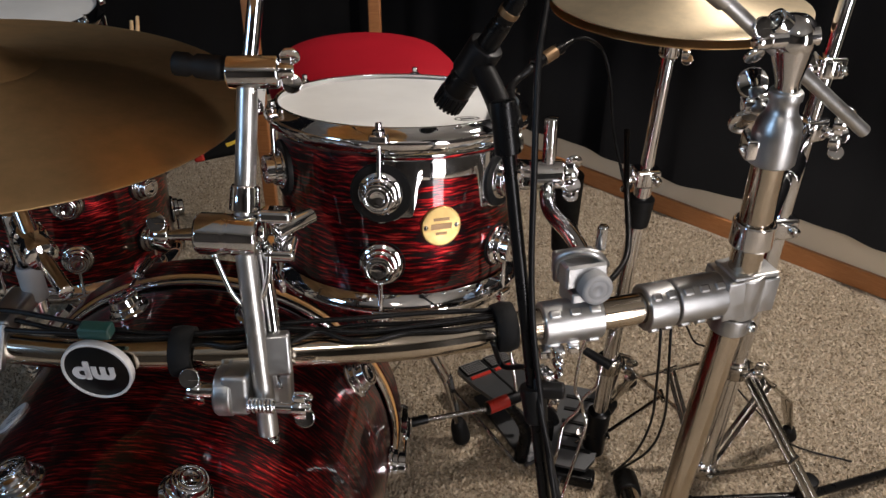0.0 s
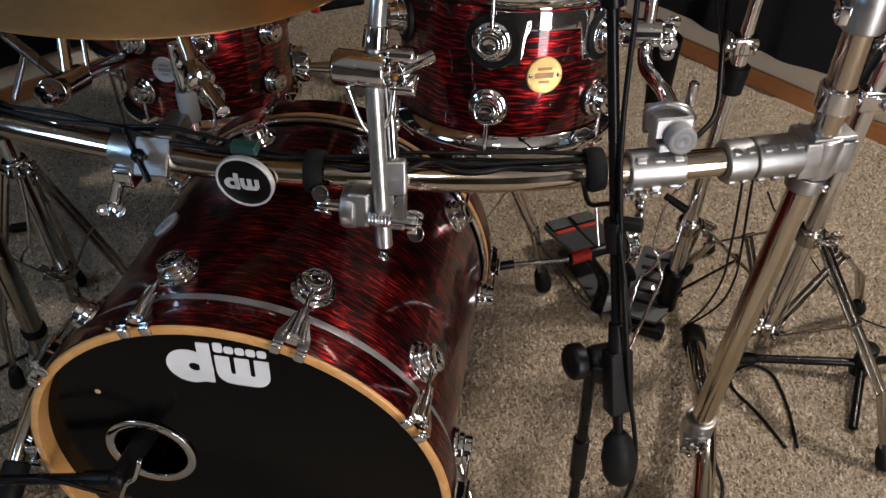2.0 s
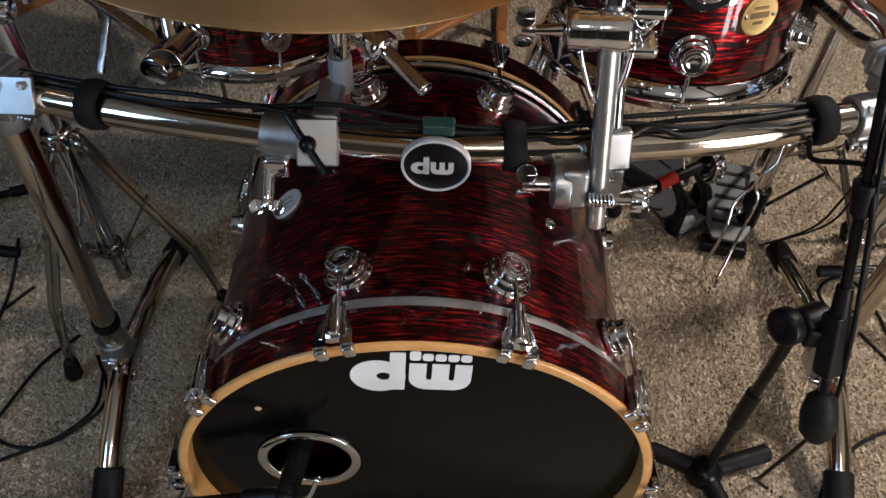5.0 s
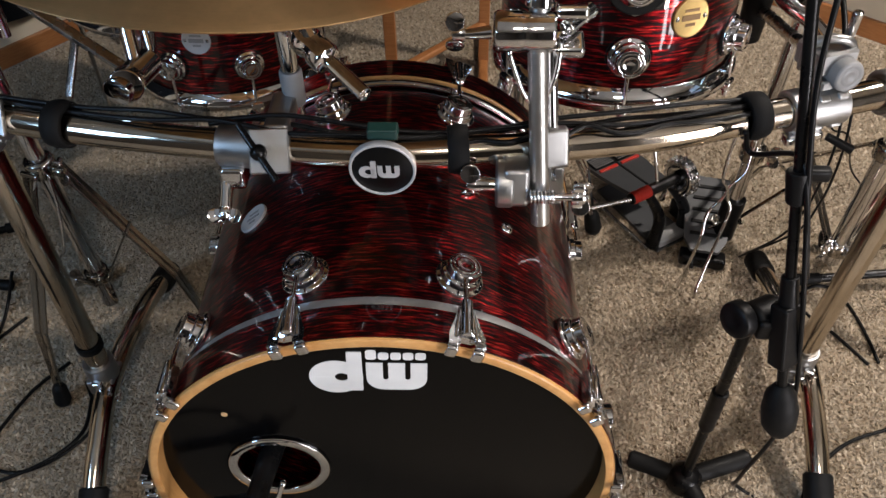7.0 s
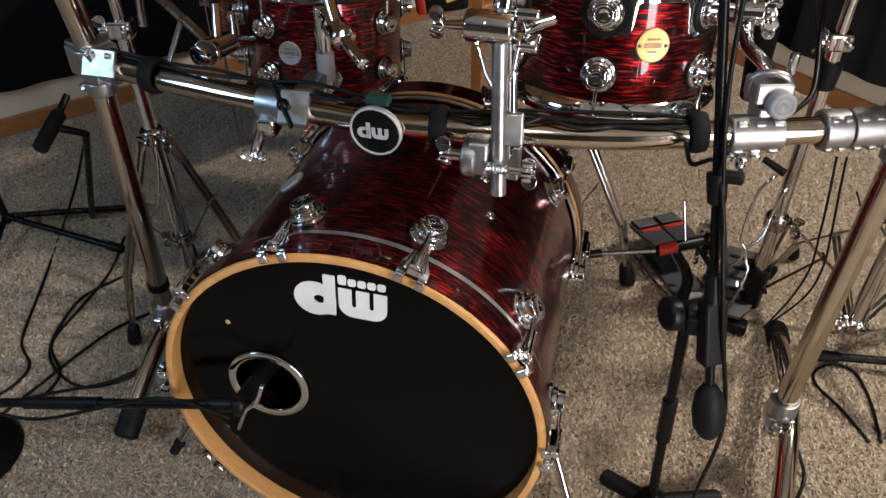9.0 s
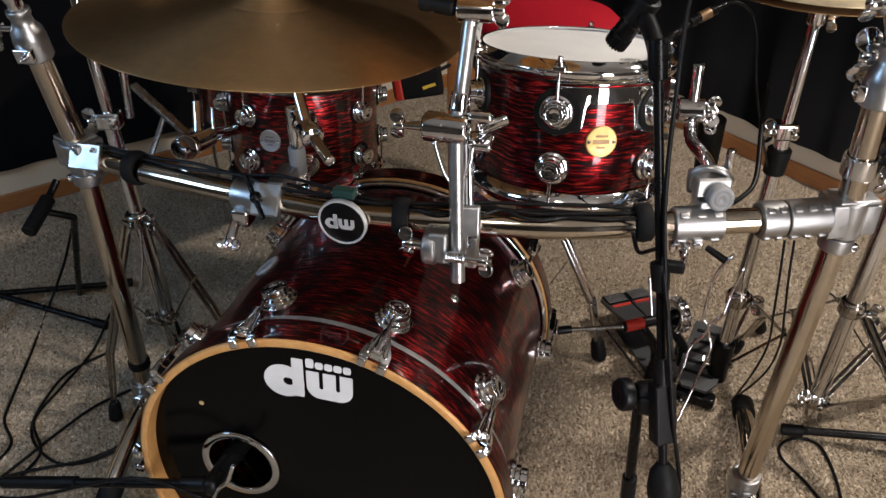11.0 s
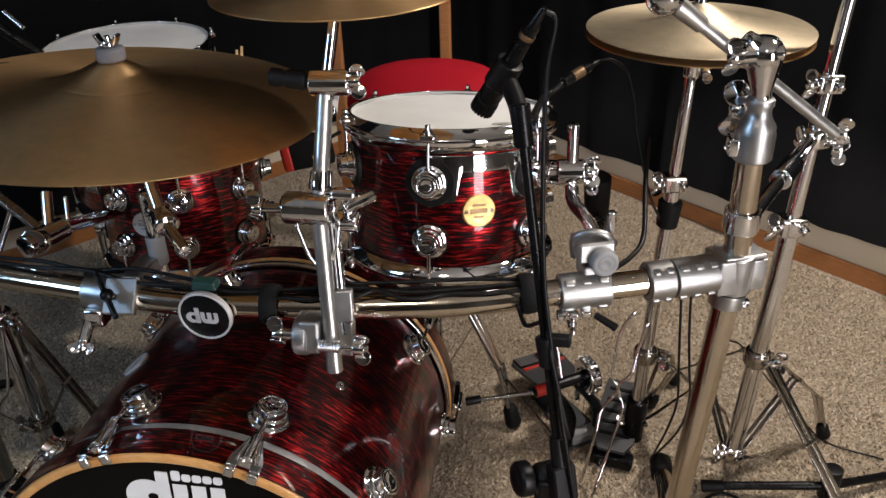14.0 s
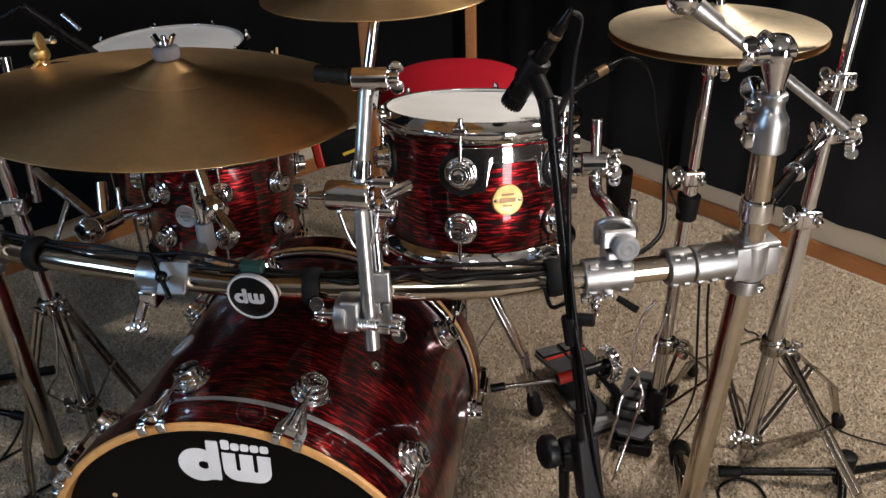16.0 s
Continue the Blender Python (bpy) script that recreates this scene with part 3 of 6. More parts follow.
def spur(sx):
    a = bass_at(sx * 112, BR, 0.20)
    way = bass_way(sx * 112)
    foot = Vector((sx * 0.40, 0.075, 0.012))
    start = a + way * 0.02
    sp = part("spur_bracket", box((0.04, 0.05, 0.028), frame_at(a + way * 0.012, way, (0, 1, 0)), 0.006), CHROME, bass)
    part("spur_leg", rod(start, foot, 0.0065), CHROME, sp)
    part("rubber_tip", rod(foot + (start - foot).normalized() * 0.03, foot, 0.011, 14, 0.009), RUBBER, sp)


spur(-1)
spur(1)
# the drum leans back a little and is turned towards the hi-hat
bass.matrix_world = pose(-0.001, -0.0393, 0.325, -2.5, 0, 2.18) @ pose(0, 0, 0, 0, 2.16, 0) @ pose(0, 0.288, -0.32)

# ---- rack toms ----
TOM_M = pose(0.307, 0.441, 0.706, -9, 0, 0)
tom = drum("rack_tom", TOM_M, 0.157, 0.217, 6, -92, "dark red pearl rack tom with white head over the bass drum", -66, plate=True)
LOW_M = pose(-0.354, 0.788, 0.462, -6, 0, 0)
low_tom = drum("rack_tom", LOW_M, 0.172, 0.25, 8, -110, "larger dark red pearl tom hung lower behind the crash cymbal", -92, badge_mat=SILVER)
FLOOR_M = pose(-0.622, 1.16, 0.42, 1, 0, 0)
floor_tom = drum("floor_tom", FLOOR_M, 0.203, 0.40, 8, -100, "deep dark red pearl floor tom with a white head", -70, badge_mat=SILVER)

# ---- rack ----
rack = thing("drum_rack", (0.1, 0.25, 0.0), "chrome tubular drum rack with a curved bar and cast clamps", "drum rack")
BAR = [(-0.53, 0.235, 0.748), (-0.32, 0.193, 0.748), (-0.07, 0.168, 0.744), (0.09, 0.171, 0.743), (0.32, 0.203, 0.743), (0.46, 0.240, 0.746), (0.60, 0.280, 0.750), (0.745, 0.332, 0.752)]
part("curved_bar", pipe(BAR, 0.019, 24, 10), NICKEL, rack, "polished curved cross bar")
LEG_R = ((0.706, 0.318, 0.155), (0.742, 0.333, 0.752), (0.735, 0.318, 0.985))
LEG_L = ((-0.545, 0.262, 0.155), (-0.512, 0.232, 0.752), (-0.507, 0.185, 0.989))
for low, mid, top in (LEG_R, LEG_L):
    part("leg", rod(low, mid, 0.019, 24), NICKEL, rack)
    part("upper_post", rod(mid, top, 0.019, 24), NICKEL, rack)
for x0, x1, ys in ((0.737, 0.712, (0.66, 0.5, 0.33, 0.2, 0.09)), (-0.545, -0.525, (0.60, 0.46, 0.26, 0.14, 0.03))):
    pts = [(x0 + (x1 - x0) * i / 4, y, z) for i, (y, z) in enumerate(zip(ys, (0.045, 0.10, 0.135, 0.10, 0.04)))]
    ft = part("floor_foot", pipe(pts, 0.019, 20, 8), NICKEL, rack)
    for a, b in ((pts[0], pts[1]), (pts[-1], pts[-2])):
        a, b = Vector(a), Vector(b)
        w = (b - a).normalized()
        part("rubber_cap", rod(a - w * 0.012, a + w * 0.06, 0.0245, 20, edge=0.006), RUBBER, ft)


# ---- cymbals ----
def cymbal(name, m, r, label, mat=BRONZE, bell=0.055, bow=0.035, up=1, group="bronze cymbals"):
    """A thin bowed bronze disc with a bell and a hole."""
    prof = []
    bh = bell * 0.42
    for k in range(31):
        x = 0.006 + (r - 0.006) * (k / 30) ** 1.4
        prof.append((x, bow * (1 - (x / r) ** 1.35) + bh / (1 + (x / (0.78 * bell)) ** 3.6)))
    cut = min(range(31), key=lambda k: abs(prof[k][0] - 1.35 * bell))
    c = thing(name, m, label, "cymbal", group)
    for nm, some in (("bell", prof[:cut + 1]), ("bow", prof[cut:])):
        back = [(a, z - 0.0016) for a, z in reversed(some)]
        part(nm, lathe(some + back, 128, Matrix(), True), mat, c, "", True)
    return c


CRASH_M = pose(-0.138, 0.285, 0.998, -1.5, 5, 10)
crash = cymbal("crash_cymbal", CRASH_M, 0.295, "wide thin stained bronze crash cymbal with a wing nut")
HH = Vector((0.709, 0.755, 0.981))
cymbal("hihat_cymbal", Matrix.Translation(HH + Vector((0, 0, 0.012))), 0.195, "bright bronze upper hi-hat cymbal", BRONZE_BRIGHT, 0.05, 0.022)
cymbal("hihat_cymbal", Matrix.Translation(HH + Vector((0, 0, -0.002))) @ pose(0, 0, 0, 180, 0, 0), 0.195, "bronze lower hi-hat cymbal, turned upside down", BRONZE, 0.05, 0.022)

# ---- throne ----
TH = Vector((0.208, 0.825, 0))
throne = thing("drum_throne", TH, "round drum stool with a thick red velvet seat on chrome legs", "drum stool")
part("seat", lathe([(0.10, 0.792), (0.148, 0.792), (0.160, 0.802), (0.164, 0.824), (0.157, 0.848), (0.138, 0.866), (0.09, 0.877), (0, 0.880)], 56, Matrix.Translation(TH)), RED_VELVET, throne, "red velvet cushion")
part("seat_base", lathe([(0, 0.752), (0.13, 0.752), (0.156, 0.762), (0.162, 0.789), (0.153, 0.798), (0, 0.798)], 48, Matrix.Translation(TH)), PLASTIC, throne, "black side band")
part("post", rod(TH + Vector((0, 0, 0.12)), TH + Vector((0, 0, 0.76)), 0.0135), CHROME, throne)


def strip(a, b, w, t, bm=None):
    """A flat bar with rounded edges between two places."""
    a, b = Vector(a), Vector(b)
    return box((w, t, (b - a).length), along(a, b) @ pose(0, 0, (b - a).length / 2), min(w, t) * 0.3, bm=bm)


def tripod(ob, axis_low, collar, feet, mat=CHROME, wide=0.016, foot=RUBBER, double=True, gap=0.008, fat=1.0, thick=0.005):
    """Folding legs from a collar, each with a brace from the tube's foot and a rubber foot."""
    axis_low, collar = Vector(axis_low), Vector(collar)
    bm = lathe([(0.014, -0.016), (0.024, -0.016), (0.026, -0.012), (0.026, 0.010), (0.022, 0.016), (0.014, 0.016)], 24, Matrix.Translation(collar), True)
    part("leg_collar", bm, mat, ob)
    part("brace_collar", lathe([(0.012, -0.012), (0.022, -0.012), (0.022, 0.012), (0.012, 0.012)], 20, Matrix.Translation(axis_low), True), mat, ob)
    for k, f in enumerate(feet):
        f = Vector(f)
        out = Vector((f.x - collar.x, f.y - collar.y, 0)).normalized()
        side = Vector((-out.y, out.x, 0))
        a = collar + out * 0.028
        knee = a.lerp(f, 0.72) + Vector((0, 0, 0.05)) + out * 0.01
        end = f + (knee - f).normalized() * 0.035
        bm = bmesh.new()
        for s in ((-1, 1) if double else (0,)):
            strip(a + side * gap * s, knee + side * gap * s, wide * 0.75, thick, bm)
            strip(knee + side * gap * s, end + side * 0.003 * s, wide * 0.75, thick, bm)
            strip(axis_low + out * 0.022 + side * 0.006 * s, a.lerp(knee, 0.55) + side * 0.006 * s, wide * 0.55, 0.003, bm)
        leg = part("leg", bm, mat, ob)
        for q in (a, a.lerp(knee, 0.55), axis_low + out * 0.024):
            part("pivot", rod(q - side * 0.016, q + side * 0.016, 0.005, 10), mat, leg)
        part("rubber_foot", lathe([(r0 * fat, h0 * fat) for r0, h0 in ((0, -0.004), (0.013, -0.002), (0.016, 0.006), (0.014, 0.036), (0.010, 0.046), (0, 0.048))], 16, along(f, knee)), foot, leg)
    part("wing_bolt", wing_nut(bmesh.new(), collar + Vector((0.03, -0.012, 0.0)), (1, -0.4, 0), (0, 0, 1), 1.3), mat, ob)
    part("wing_bolt", wing_nut(bmesh.new(), axis_low + Vector((-0.024, -0.01, 0.0)), (-1, -0.4, 0), (0, 0, 1), 1.1), mat, ob)


def round_feet(centre, first, z=0.012):
    """Three feet at even angles round a centre, the first one given."""
    c = Vector((centre[0], centre[1], 0))
    d = Vector((first[0], first[1], 0)) - c
    return [c + Matrix.Rotation(radians(120 * k), 3, "Z") @ d + Vector((0, 0, z)) for k in range(3)]


tripod(throne, TH + Vector((0, 0, 0.14)), TH + Vector((0, 0, 0.44)), round_feet(TH, (0.399, 0.785)), wide=0.022, gap=0.010, fat=1.25, thick=0.010)


# ---- rack clamps, straps, badge and cables ----
LINE = smooth_line(BAR, 10)


def bar_at(x):
    """The bar's centre and its way at a place x."""
    for a, b in zip(LINE, LINE[1:]):
        if a.x <= x <= b.x:
            return a.lerp(b, (x - a.x) / (b.x - a.x)), (b - a).normalized()
    return LINE[-1], (LINE[-1] - LINE[-2]).normalized()


def bar_collar(x0, x1, r, mat, parent, name="collar", ridges=0, label=""):
    """A split cast collar round the bar, with hinge knuckles."""
    a, b = bar_at(x0)[0], bar_at(x1)[0]
    h = (b - a).length
    ob = part(name, lathe([(0.0192, 0), (r - 0.002, 0), (r, 0.002), (r, h - 0.002), (r - 0.002, h), (0.0192, h)], 32, along(a, b), True), mat, parent, label)
    m = along(a, b)
    w = (b - a).normalized()
    out = Vector((w.y, -w.x, 0))
    for k in range(ridges):
        c = a + w * h * (k + 0.5) / ridges
        for up in (1.1, -0.8):
            n = (out + Vector((0, 0, up * 1.4))).normalized()
            part("knuckle", box((h / ridges * 0.60, 0.010, 0.007), frame_at(c + n * (r - 0.0006), n, w) @ pose(0, 0, 0, 0, 0, 90), 0.0025), mat, ob)
    return ob


def hex_bolt(bm, p, axis, r=0.006, h=0.006):
    return lathe([(0, 0), (r, 0), (r, h), (r * 0.8, h + 0.001), (r * 0.5, h + 0.001), (r * 0.45, h - 0.002), (0, h - 0.002)], 6, frame_at(p, axis, (0, 0.3, 1)), bm=bm)


def end_clamp(sx, mid, low, top, x_in):
    """The cast T-clamp that joins bar and leg."""
    mid, low, top = Vector(mid), Vector(low), Vector(top)
    hub = part("t_clamp", bmesh_tee(mid, low, top), CAST, rack, "cast grey T-shaped hinge clamp")
    inner, outer = x_in, mid.x - sx * 0.03
    cut = inner + (outer - inner) * 0.36
    bar_collar(min(inner, cut), max(inner, cut), 0.0285, CAST, hub, "bar_sleeve", 2)
    cut += sx * 0.0022
    bar_collar(min(cut, outer), max(cut, outer), 0.0285, CAST, hub, "bar_sleeve", 3)
    w = (low - mid).normalized()
    part("leg_collar", lathe([(0.0192, 0), (0.024, 0), (0.0255, 0.002), (0.0255, 0.022), (0.024, 0.024), (0.0192, 0.024)], 32, along(mid + w * 0.036, mid + w * 0.07), True), CAST, hub)
    front = Vector((0.12 * sx, -1, 0)).normalized()
    side = Vector((sx, 0.15, 0)).normalized()
    part("clamp_bolt", hex_bolt(bmesh.new(), mid + w * 0.048 + side * 0.022 + front * 0.014, front, 0.007, 0.008), CHROME, hub)
    for z in (-0.012, 0.014):
        part("hinge_bolt", hex_bolt(bmesh.new(), mid + Vector((0, 0, z)) + side * 0.030 + front * 0.008, front, 0.006, 0.007), CHROME, hub)


def bmesh_tee(mid, low, top):
    bm = lathe([(0.0192, -0.033), (0.026, -0.033), (0.0285, -0.030), (0.0285, 0.028), (0.026, 0.031), (0.0192, 0.031)], 32, along(mid, top), True)
    sx = 1 if mid.x > 0 else -1
    m = Matrix.Translation(mid) @ pose(0, 0, 0, 0, 0, 20 * sx)
    box((0.054, 0.053, 0.058), m @ pose(-sx * 0.010, 0, 0), 0.0035, bm=bm, segments=1)
    box((0.062, 0.046, 0.008), m @ pose(sx * 0.004, 0, 0.029), 0.002, bm=bm, segments=1)
    box((0.024, 0.042, 0.050), m @ pose(sx * 0.026, -0.004, 0), 0.0025, bm=bm, segments=1)
    return bm


end_clamp(1, LEG_R[1], LEG_R[0], LEG_R[2], 0.614)
end_clamp(-1, LEG_L[1], LEG_L[0], LEG_L[2], -0.46)
# a flat machined face on the other T-clamp, canted upwards, with its two bolts
cant = Vector((0.02, -0.85, 0.53)).normalized()
face = frame_at(bar_at(-0.478)[0] + cant * 0.0285, cant)
plate = part("face_plate", box((0.058, 0.044, 0.008), face, 0.0016, segments=1), CAST, rack, "flat machined plate")
for dx in (-0.017, 0.017):
    part("face_bolt", hex_bolt(bmesh.new(), face @ Vector((dx, 0.012, 0.004)), cant, 0.0055, 0.004), CHROME, plate)

for low, sx in ((LEG_R[0], 1), (LEG_L[0], -1)):
    low = Vector(low)
    bm = lathe([(0.012, -0.012), (0.026, -0.012), (0.027, -0.010), (0.027, 0.028), (0.0255, 0.03), (0.012, 0.03)], 28, Matrix.Translation(low), True)
    box((0.05, 0.052, 0.036), Matrix.Translation(low + Vector((0, 0.0, -0.022))), 0.003, bm=bm, segments=1)
    fc = part("foot_clamp", bm, CAST, rack)
    for k in range(3):
        bm = box((0.018, 0.012, 0.011), Matrix.Translation(low + Vector((0.004 - 0.012 * k * sx, -0.034, 0.006 - 0.017 * k))), 0.003)
        hex_bolt(bm, low + Vector((0.010 - 0.012 * k * sx, -0.040, 0.006 - 0.017 * k)), (0.3, -1, 0.1), 0.005, 0.006)
        part("hinge_bolt", bm, CHROME, fc)
# a dark cable clip and a strap round each leg
for p, q in ((LEG_L[0], LEG_L[1]),):
    a, b = Vector(p), Vector(q)
    w = (b - a).normalized()
    part("leg_strap", lathe([(0.0195, 0), (0.0225, 0.001), (0.0225, 0.016), (0.0195, 0.017)], 24, along(a + w * 0.075, b), True), RUBBER, rack)

# the middle clamp with its flat plate and T-handle
mc = bar_collar(-0.185, -0.115, 0.026, CAST, rack, "bar_clamp", 0, "cast clamp with a flat plate and black T-handle")
c, w = bar_at(-0.125)
plate_m = frame_at(c + Vector((0.004, -0.018, 0.010)), (0.05, -0.75, 0.66), (0, 0, 1))
part("plate", box((0.046, 0.052, 0.012), plate_m, 0.0018, segments=1), CAST, mc)
bm = rod(plate_m @ Vector((-0.030, 0.030, 0.022)), plate_m @ Vector((0.012, -0.034, 0.030)), 0.0042, 10)
lathe([(0, -0.009), (0.008, -0.006), (0.010, 0), (0.008, 0.006), (0, 0.009)], 14, plate_m @ pose(-0.008, -0.002, 0.024), bm=bm)
rod(plate_m @ Vector((-0.008, -0.002, 0)), plate_m @ Vector((-0.008, -0.002, 0.024)), 0.004, 10, bm=bm)
part("t_handle", bm, BLACK_METAL, mc, "black T-handle")
bm = rod(c + Vector((-0.055, -0.02, -0.035)), c + Vector((-0.055, -0.045, -0.055)), 0.008, 12)
wing_nut(bm, c + Vector((-0.055, -0.045, -0.055)), (0, -0.7, -0.6), (1, 0, 0), 1.0)
box((0.03, 0.03, 0.03), Matrix.Translation(c + Vector((-0.045, -0.012, -0.028))), 0.006, bm=bm)
part("wing_bolt", bm, CHROME, mc)
STEM = Vector((-0.105, 0.245, 0.760))
part("stem_socket", lathe([(0.0106, -0.022), (0.0125, -0.022), (0.0138, -0.020), (0.0138, 0.022), (0.0125, 0.025), (0.0106, 0.025)], 24, Matrix.Translation(STEM + Vector((0, 0, 0.02))), True), PALE_GREY, mc, "grey plastic stem socket")
part("clamp_arm", box((0.03, 0.07, 0.022), Matrix.Translation((STEM + c) / 2 + Vector((0, 0, 0.012))), 0.005), CAST, mc)
part("stem", rod(STEM + Vector((0, 0, -0.02)), STEM + Vector((0, 0, 0.115)), 0.0105), CHROME, mc)


def strap(x):
    p, w = bar_at(x)
    return part("strap", lathe([(0.0205, 0), (0.028, 0.001), (0.030, 0.012), (0.028, 0.024), (0.0205, 0.025)], 18, along(p + Vector((0, 0, 0.004)), p + w * 0.1 + Vector((0, 0, 0.004))), True), BAG_CLOTH, rack, "black hook-and-loop strap")


for x in (-0.395, 0.083, 0.437):
    strap(x)

DISC = frame_at((0.010, 0.1400, 0.7430), (0, -0.995, -0.03)) @ Matrix.Diagonal((0.965, 0.965, 1, 1))
emblem = thing("rack_emblem", Matrix.Translation((0.003, 0.15, 0.694)), "round black emblem with silver rim clipped to the bar", "emblem")
part("plate", lathe([(0, 0.003), (0.0365, 0.003), (0.0365, -0.003), (0, -0.003)], 48, DISC), BLACK_PRINT, emblem)
part("rim", lathe([(0.0365, 0.0035), (0.0372, 0.0048), (0.0392, 0.0048), (0.040, 0.0035), (0.040, -0.004), (0.0365, -0.004)], 48, DISC, True), SILVER, emblem, "silver rim")
part("clip", box((0.036, 0.014, 0.018), DISC @ pose(0.002, 0.045, -0.014), 0.003), worn("green_plastic", (0.006, 0.030, 0.026), 0.35, 0.0), emblem, "green plastic clip")


def flat_mark(shapes, m, mat, parent, depth=0.0012):
    """Plain printed shapes, each a thin raised patch."""
    for outline in shapes:
        part("mark", slab(outline, depth, m), mat, parent)


def block(x0, y0, x1, y1, r=0.002):
    pts = []
    for cx, cy, a in ((x1 - r, y1 - r, 0), (x0 + r, y1 - r, 90), (x0 + r, y0 + r, 180), (x1 - r, y0 + r, 270)):
        for k in range(5):
            t = radians(a + 22.5 * k)
            pts.append((cx + r * math.cos(t), cy + r * math.sin(t)))
    return pts


def mark_shapes(s, ox, oy, bowl=(0.0112, 0.0106), hole=(0.0042, 0.0032), slot=0.0030, foot=-0.0105):
    """Plain shapes: a round patch with a small hole, an upright bar, and a broad patch with two slots from above."""
    def spot(x, y):
        return (ox + x * s, oy + y * s)
    out = []
    for a0 in (0, 180):
        arc = [radians(a0 + 180 * k / 18) for k in range(19)]
        out.append([spot(-0.0165 + bowl[0] * math.cos(a), -0.0010 + bowl[1] * math.sin(a)) for a in arc] + [spot(-0.0138 + hole[0] * math.cos(a), -0.0010 + hole[1] * math.sin(a)) for a in arc[::-1]])
    out.append(block(ox - 0.0110 * s, oy - 0.0112 * s, ox - 0.0038 * s, oy + 0.018 * s, 0.0008 * s))
    w = 0.0292
    x0, top, r = -0.0020, 0.0100, 0.0085
    path = [(x0, top)] + [(x0 + r - r * math.cos(radians(a)), foot + r - r * math.sin(radians(a))) for a in range(0, 91, 15)]
    path += [(x0 + w - r + r * math.sin(radians(a)), foot + r - r * math.cos(radians(a))) for a in range(0, 91, 15)] + [(x0 + w, top)]
    bar = (w - 2 * slot) / 3
    for k in (1, 0):
        left = x0 + bar + k * (bar + slot)
        path += [(left + slot, top)] + [(left + slot / 2 + slot / 2 * math.cos(radians(a)), -0.0015 - slot / 2 * math.sin(radians(a))) for a in range(0, 181, 30)] + [(left, top)]
    out.append([spot(x, y) for x, y in path][::-1])
    return out


flat_mark(mark_shapes(0.90, -0.004, -0.002, (0.0105, 0.0100), (0.0052, 0.0048), 0.0046), DISC @ pose(0, 0, 0.003), SILVER, emblem)

# a like mark, larger, broader and white, on the bass drum's front head
HEAD_FRAME = frame_at((-0.0150, HEAD_Y - 0.0002, 0.5315), (0, -1, 0))
for k, outline in enumerate(mark_shapes(2.52, 0.0030, 0.0, (0.0130, 0.0122), (0.0034, 0.0030), 0.0026)):
    flat_mark([outline], HEAD_FRAME, PAPER_WHITE, bass, 0.0008 + 0.0003 * (k % 3))
for k in range(5):
    flat_mark([block(-0.002 + 0.0147 * k, 0.0315, -0.002 + 0.0147 * k + 0.0128, 0.0445 if k else 0.049, 0.004)], HEAD_FRAME, PAPER_WHITE, bass, 0.0008)
part("head_spot", lathe([(0, 0.0006), (0.004, 0.0006), (0.0045, 0)], 12, frame_at((-0.202, HEAD_Y - 0.0002, 0.447), (0, -1, 0))), STICK_WOOD, bass, "small pale scuff")

# ---- cables along the bar ----
rnd = random.Random(11)
for n, (dz, dy, x0, x1) in enumerate(((0.023, 0.002, -0.5, 0.45), (0.024, 0.012, -0.5, 0.44), (0.020, -0.010, 0.09, 0.46), (0.012, 0.020, -0.20, 0.45))):
    pts = []
    for k in range(13):
        x = x0 + (x1 - x0) * k / 12
        p, _ = bar_at(x)
        near = min(abs(x - s) for s in (-0.395, 0.083, 0.437))
        lift = min(near, 0.15) * 0.10
        pts.append(p + Vector((0, dy + rnd.uniform(-0.006, 0.006) * min(near * 20, 1), dz + lift * rnd.uniform(0.2, 1.0) - 0.003)))
    solo("microphone_cable", pipe(pts, 0.0030, 8, 5), CABLE, "thin black microphone cable strapped along the rack bar", "cable", group="microphone cables")

# ---- cast mount and the rack tom's arm at the bar's end ----
mount = thing("tom_mount", (0.54, 0.262, 0.72), "cast clamp block with a round cap, holding the rack tom's arm", "clamp")
bar_collar(0.492, 0.562, 0.0262, CAST, mount, "bar_sleeve", 3)
part("block", box((0.052, 0.030, 0.050), frame_at((0.536, 0.292, 0.800), (0.3, -0.95, 0.1)), 0.003, segments=1), CAST, mount)
part("neck", box((0.040, 0.022, 0.042), frame_at((0.540, 0.280, 0.772), (0.3, -0.95, 0.1)), 0.002, segments=1), CAST, mount)
part("yoke", pipe([(0.512, 0.292, 0.782), (0.510, 0.288, 0.812), (0.528, 0.284, 0.826), (0.552, 0.284, 0.824), (0.566, 0.292, 0.806)], 0.0058, 10, 5), CAST, mount)
part("hex_stud", lathe([(0, 0), (0.0068, 0), (0.0068, 0.028), (0.0055, 0.030), (0, 0.030)], 6, Matrix.Translation((0.560, 0.302, 0.822))), CHROME, mount)
CAP = frame_at((0.553, 0.262, 0.792), (0.28, -0.90, 0.10))
part("round_cap", lathe([(0.0195, -0.042), (0.0195, 0.004), (0.0178, 0.008), (0.0135, 0.008), (0.013, 0.0066), (0.0105, 0.0066), (0.010, 0.008), (0.006, 0.008), (0.0055, 0.0066), (0, 0.0066)], 36, CAP), PALE_GREY, mount, "round grey end cap")
bm = bmesh.new()
for k in range(3):
    box((0.014, 0.012, 0.016), frame_at((0.498 + 0.017 * k, 0.228 + 0.006 * k, 0.722 - 0.004 * (k % 2)), (0.2, -1, 0)), 0.003, bm=bm)
wing_nut(bm, (0.512, 0.214, 0.722), (0.2, -1, 0), (0, 0, 1), 0.9)
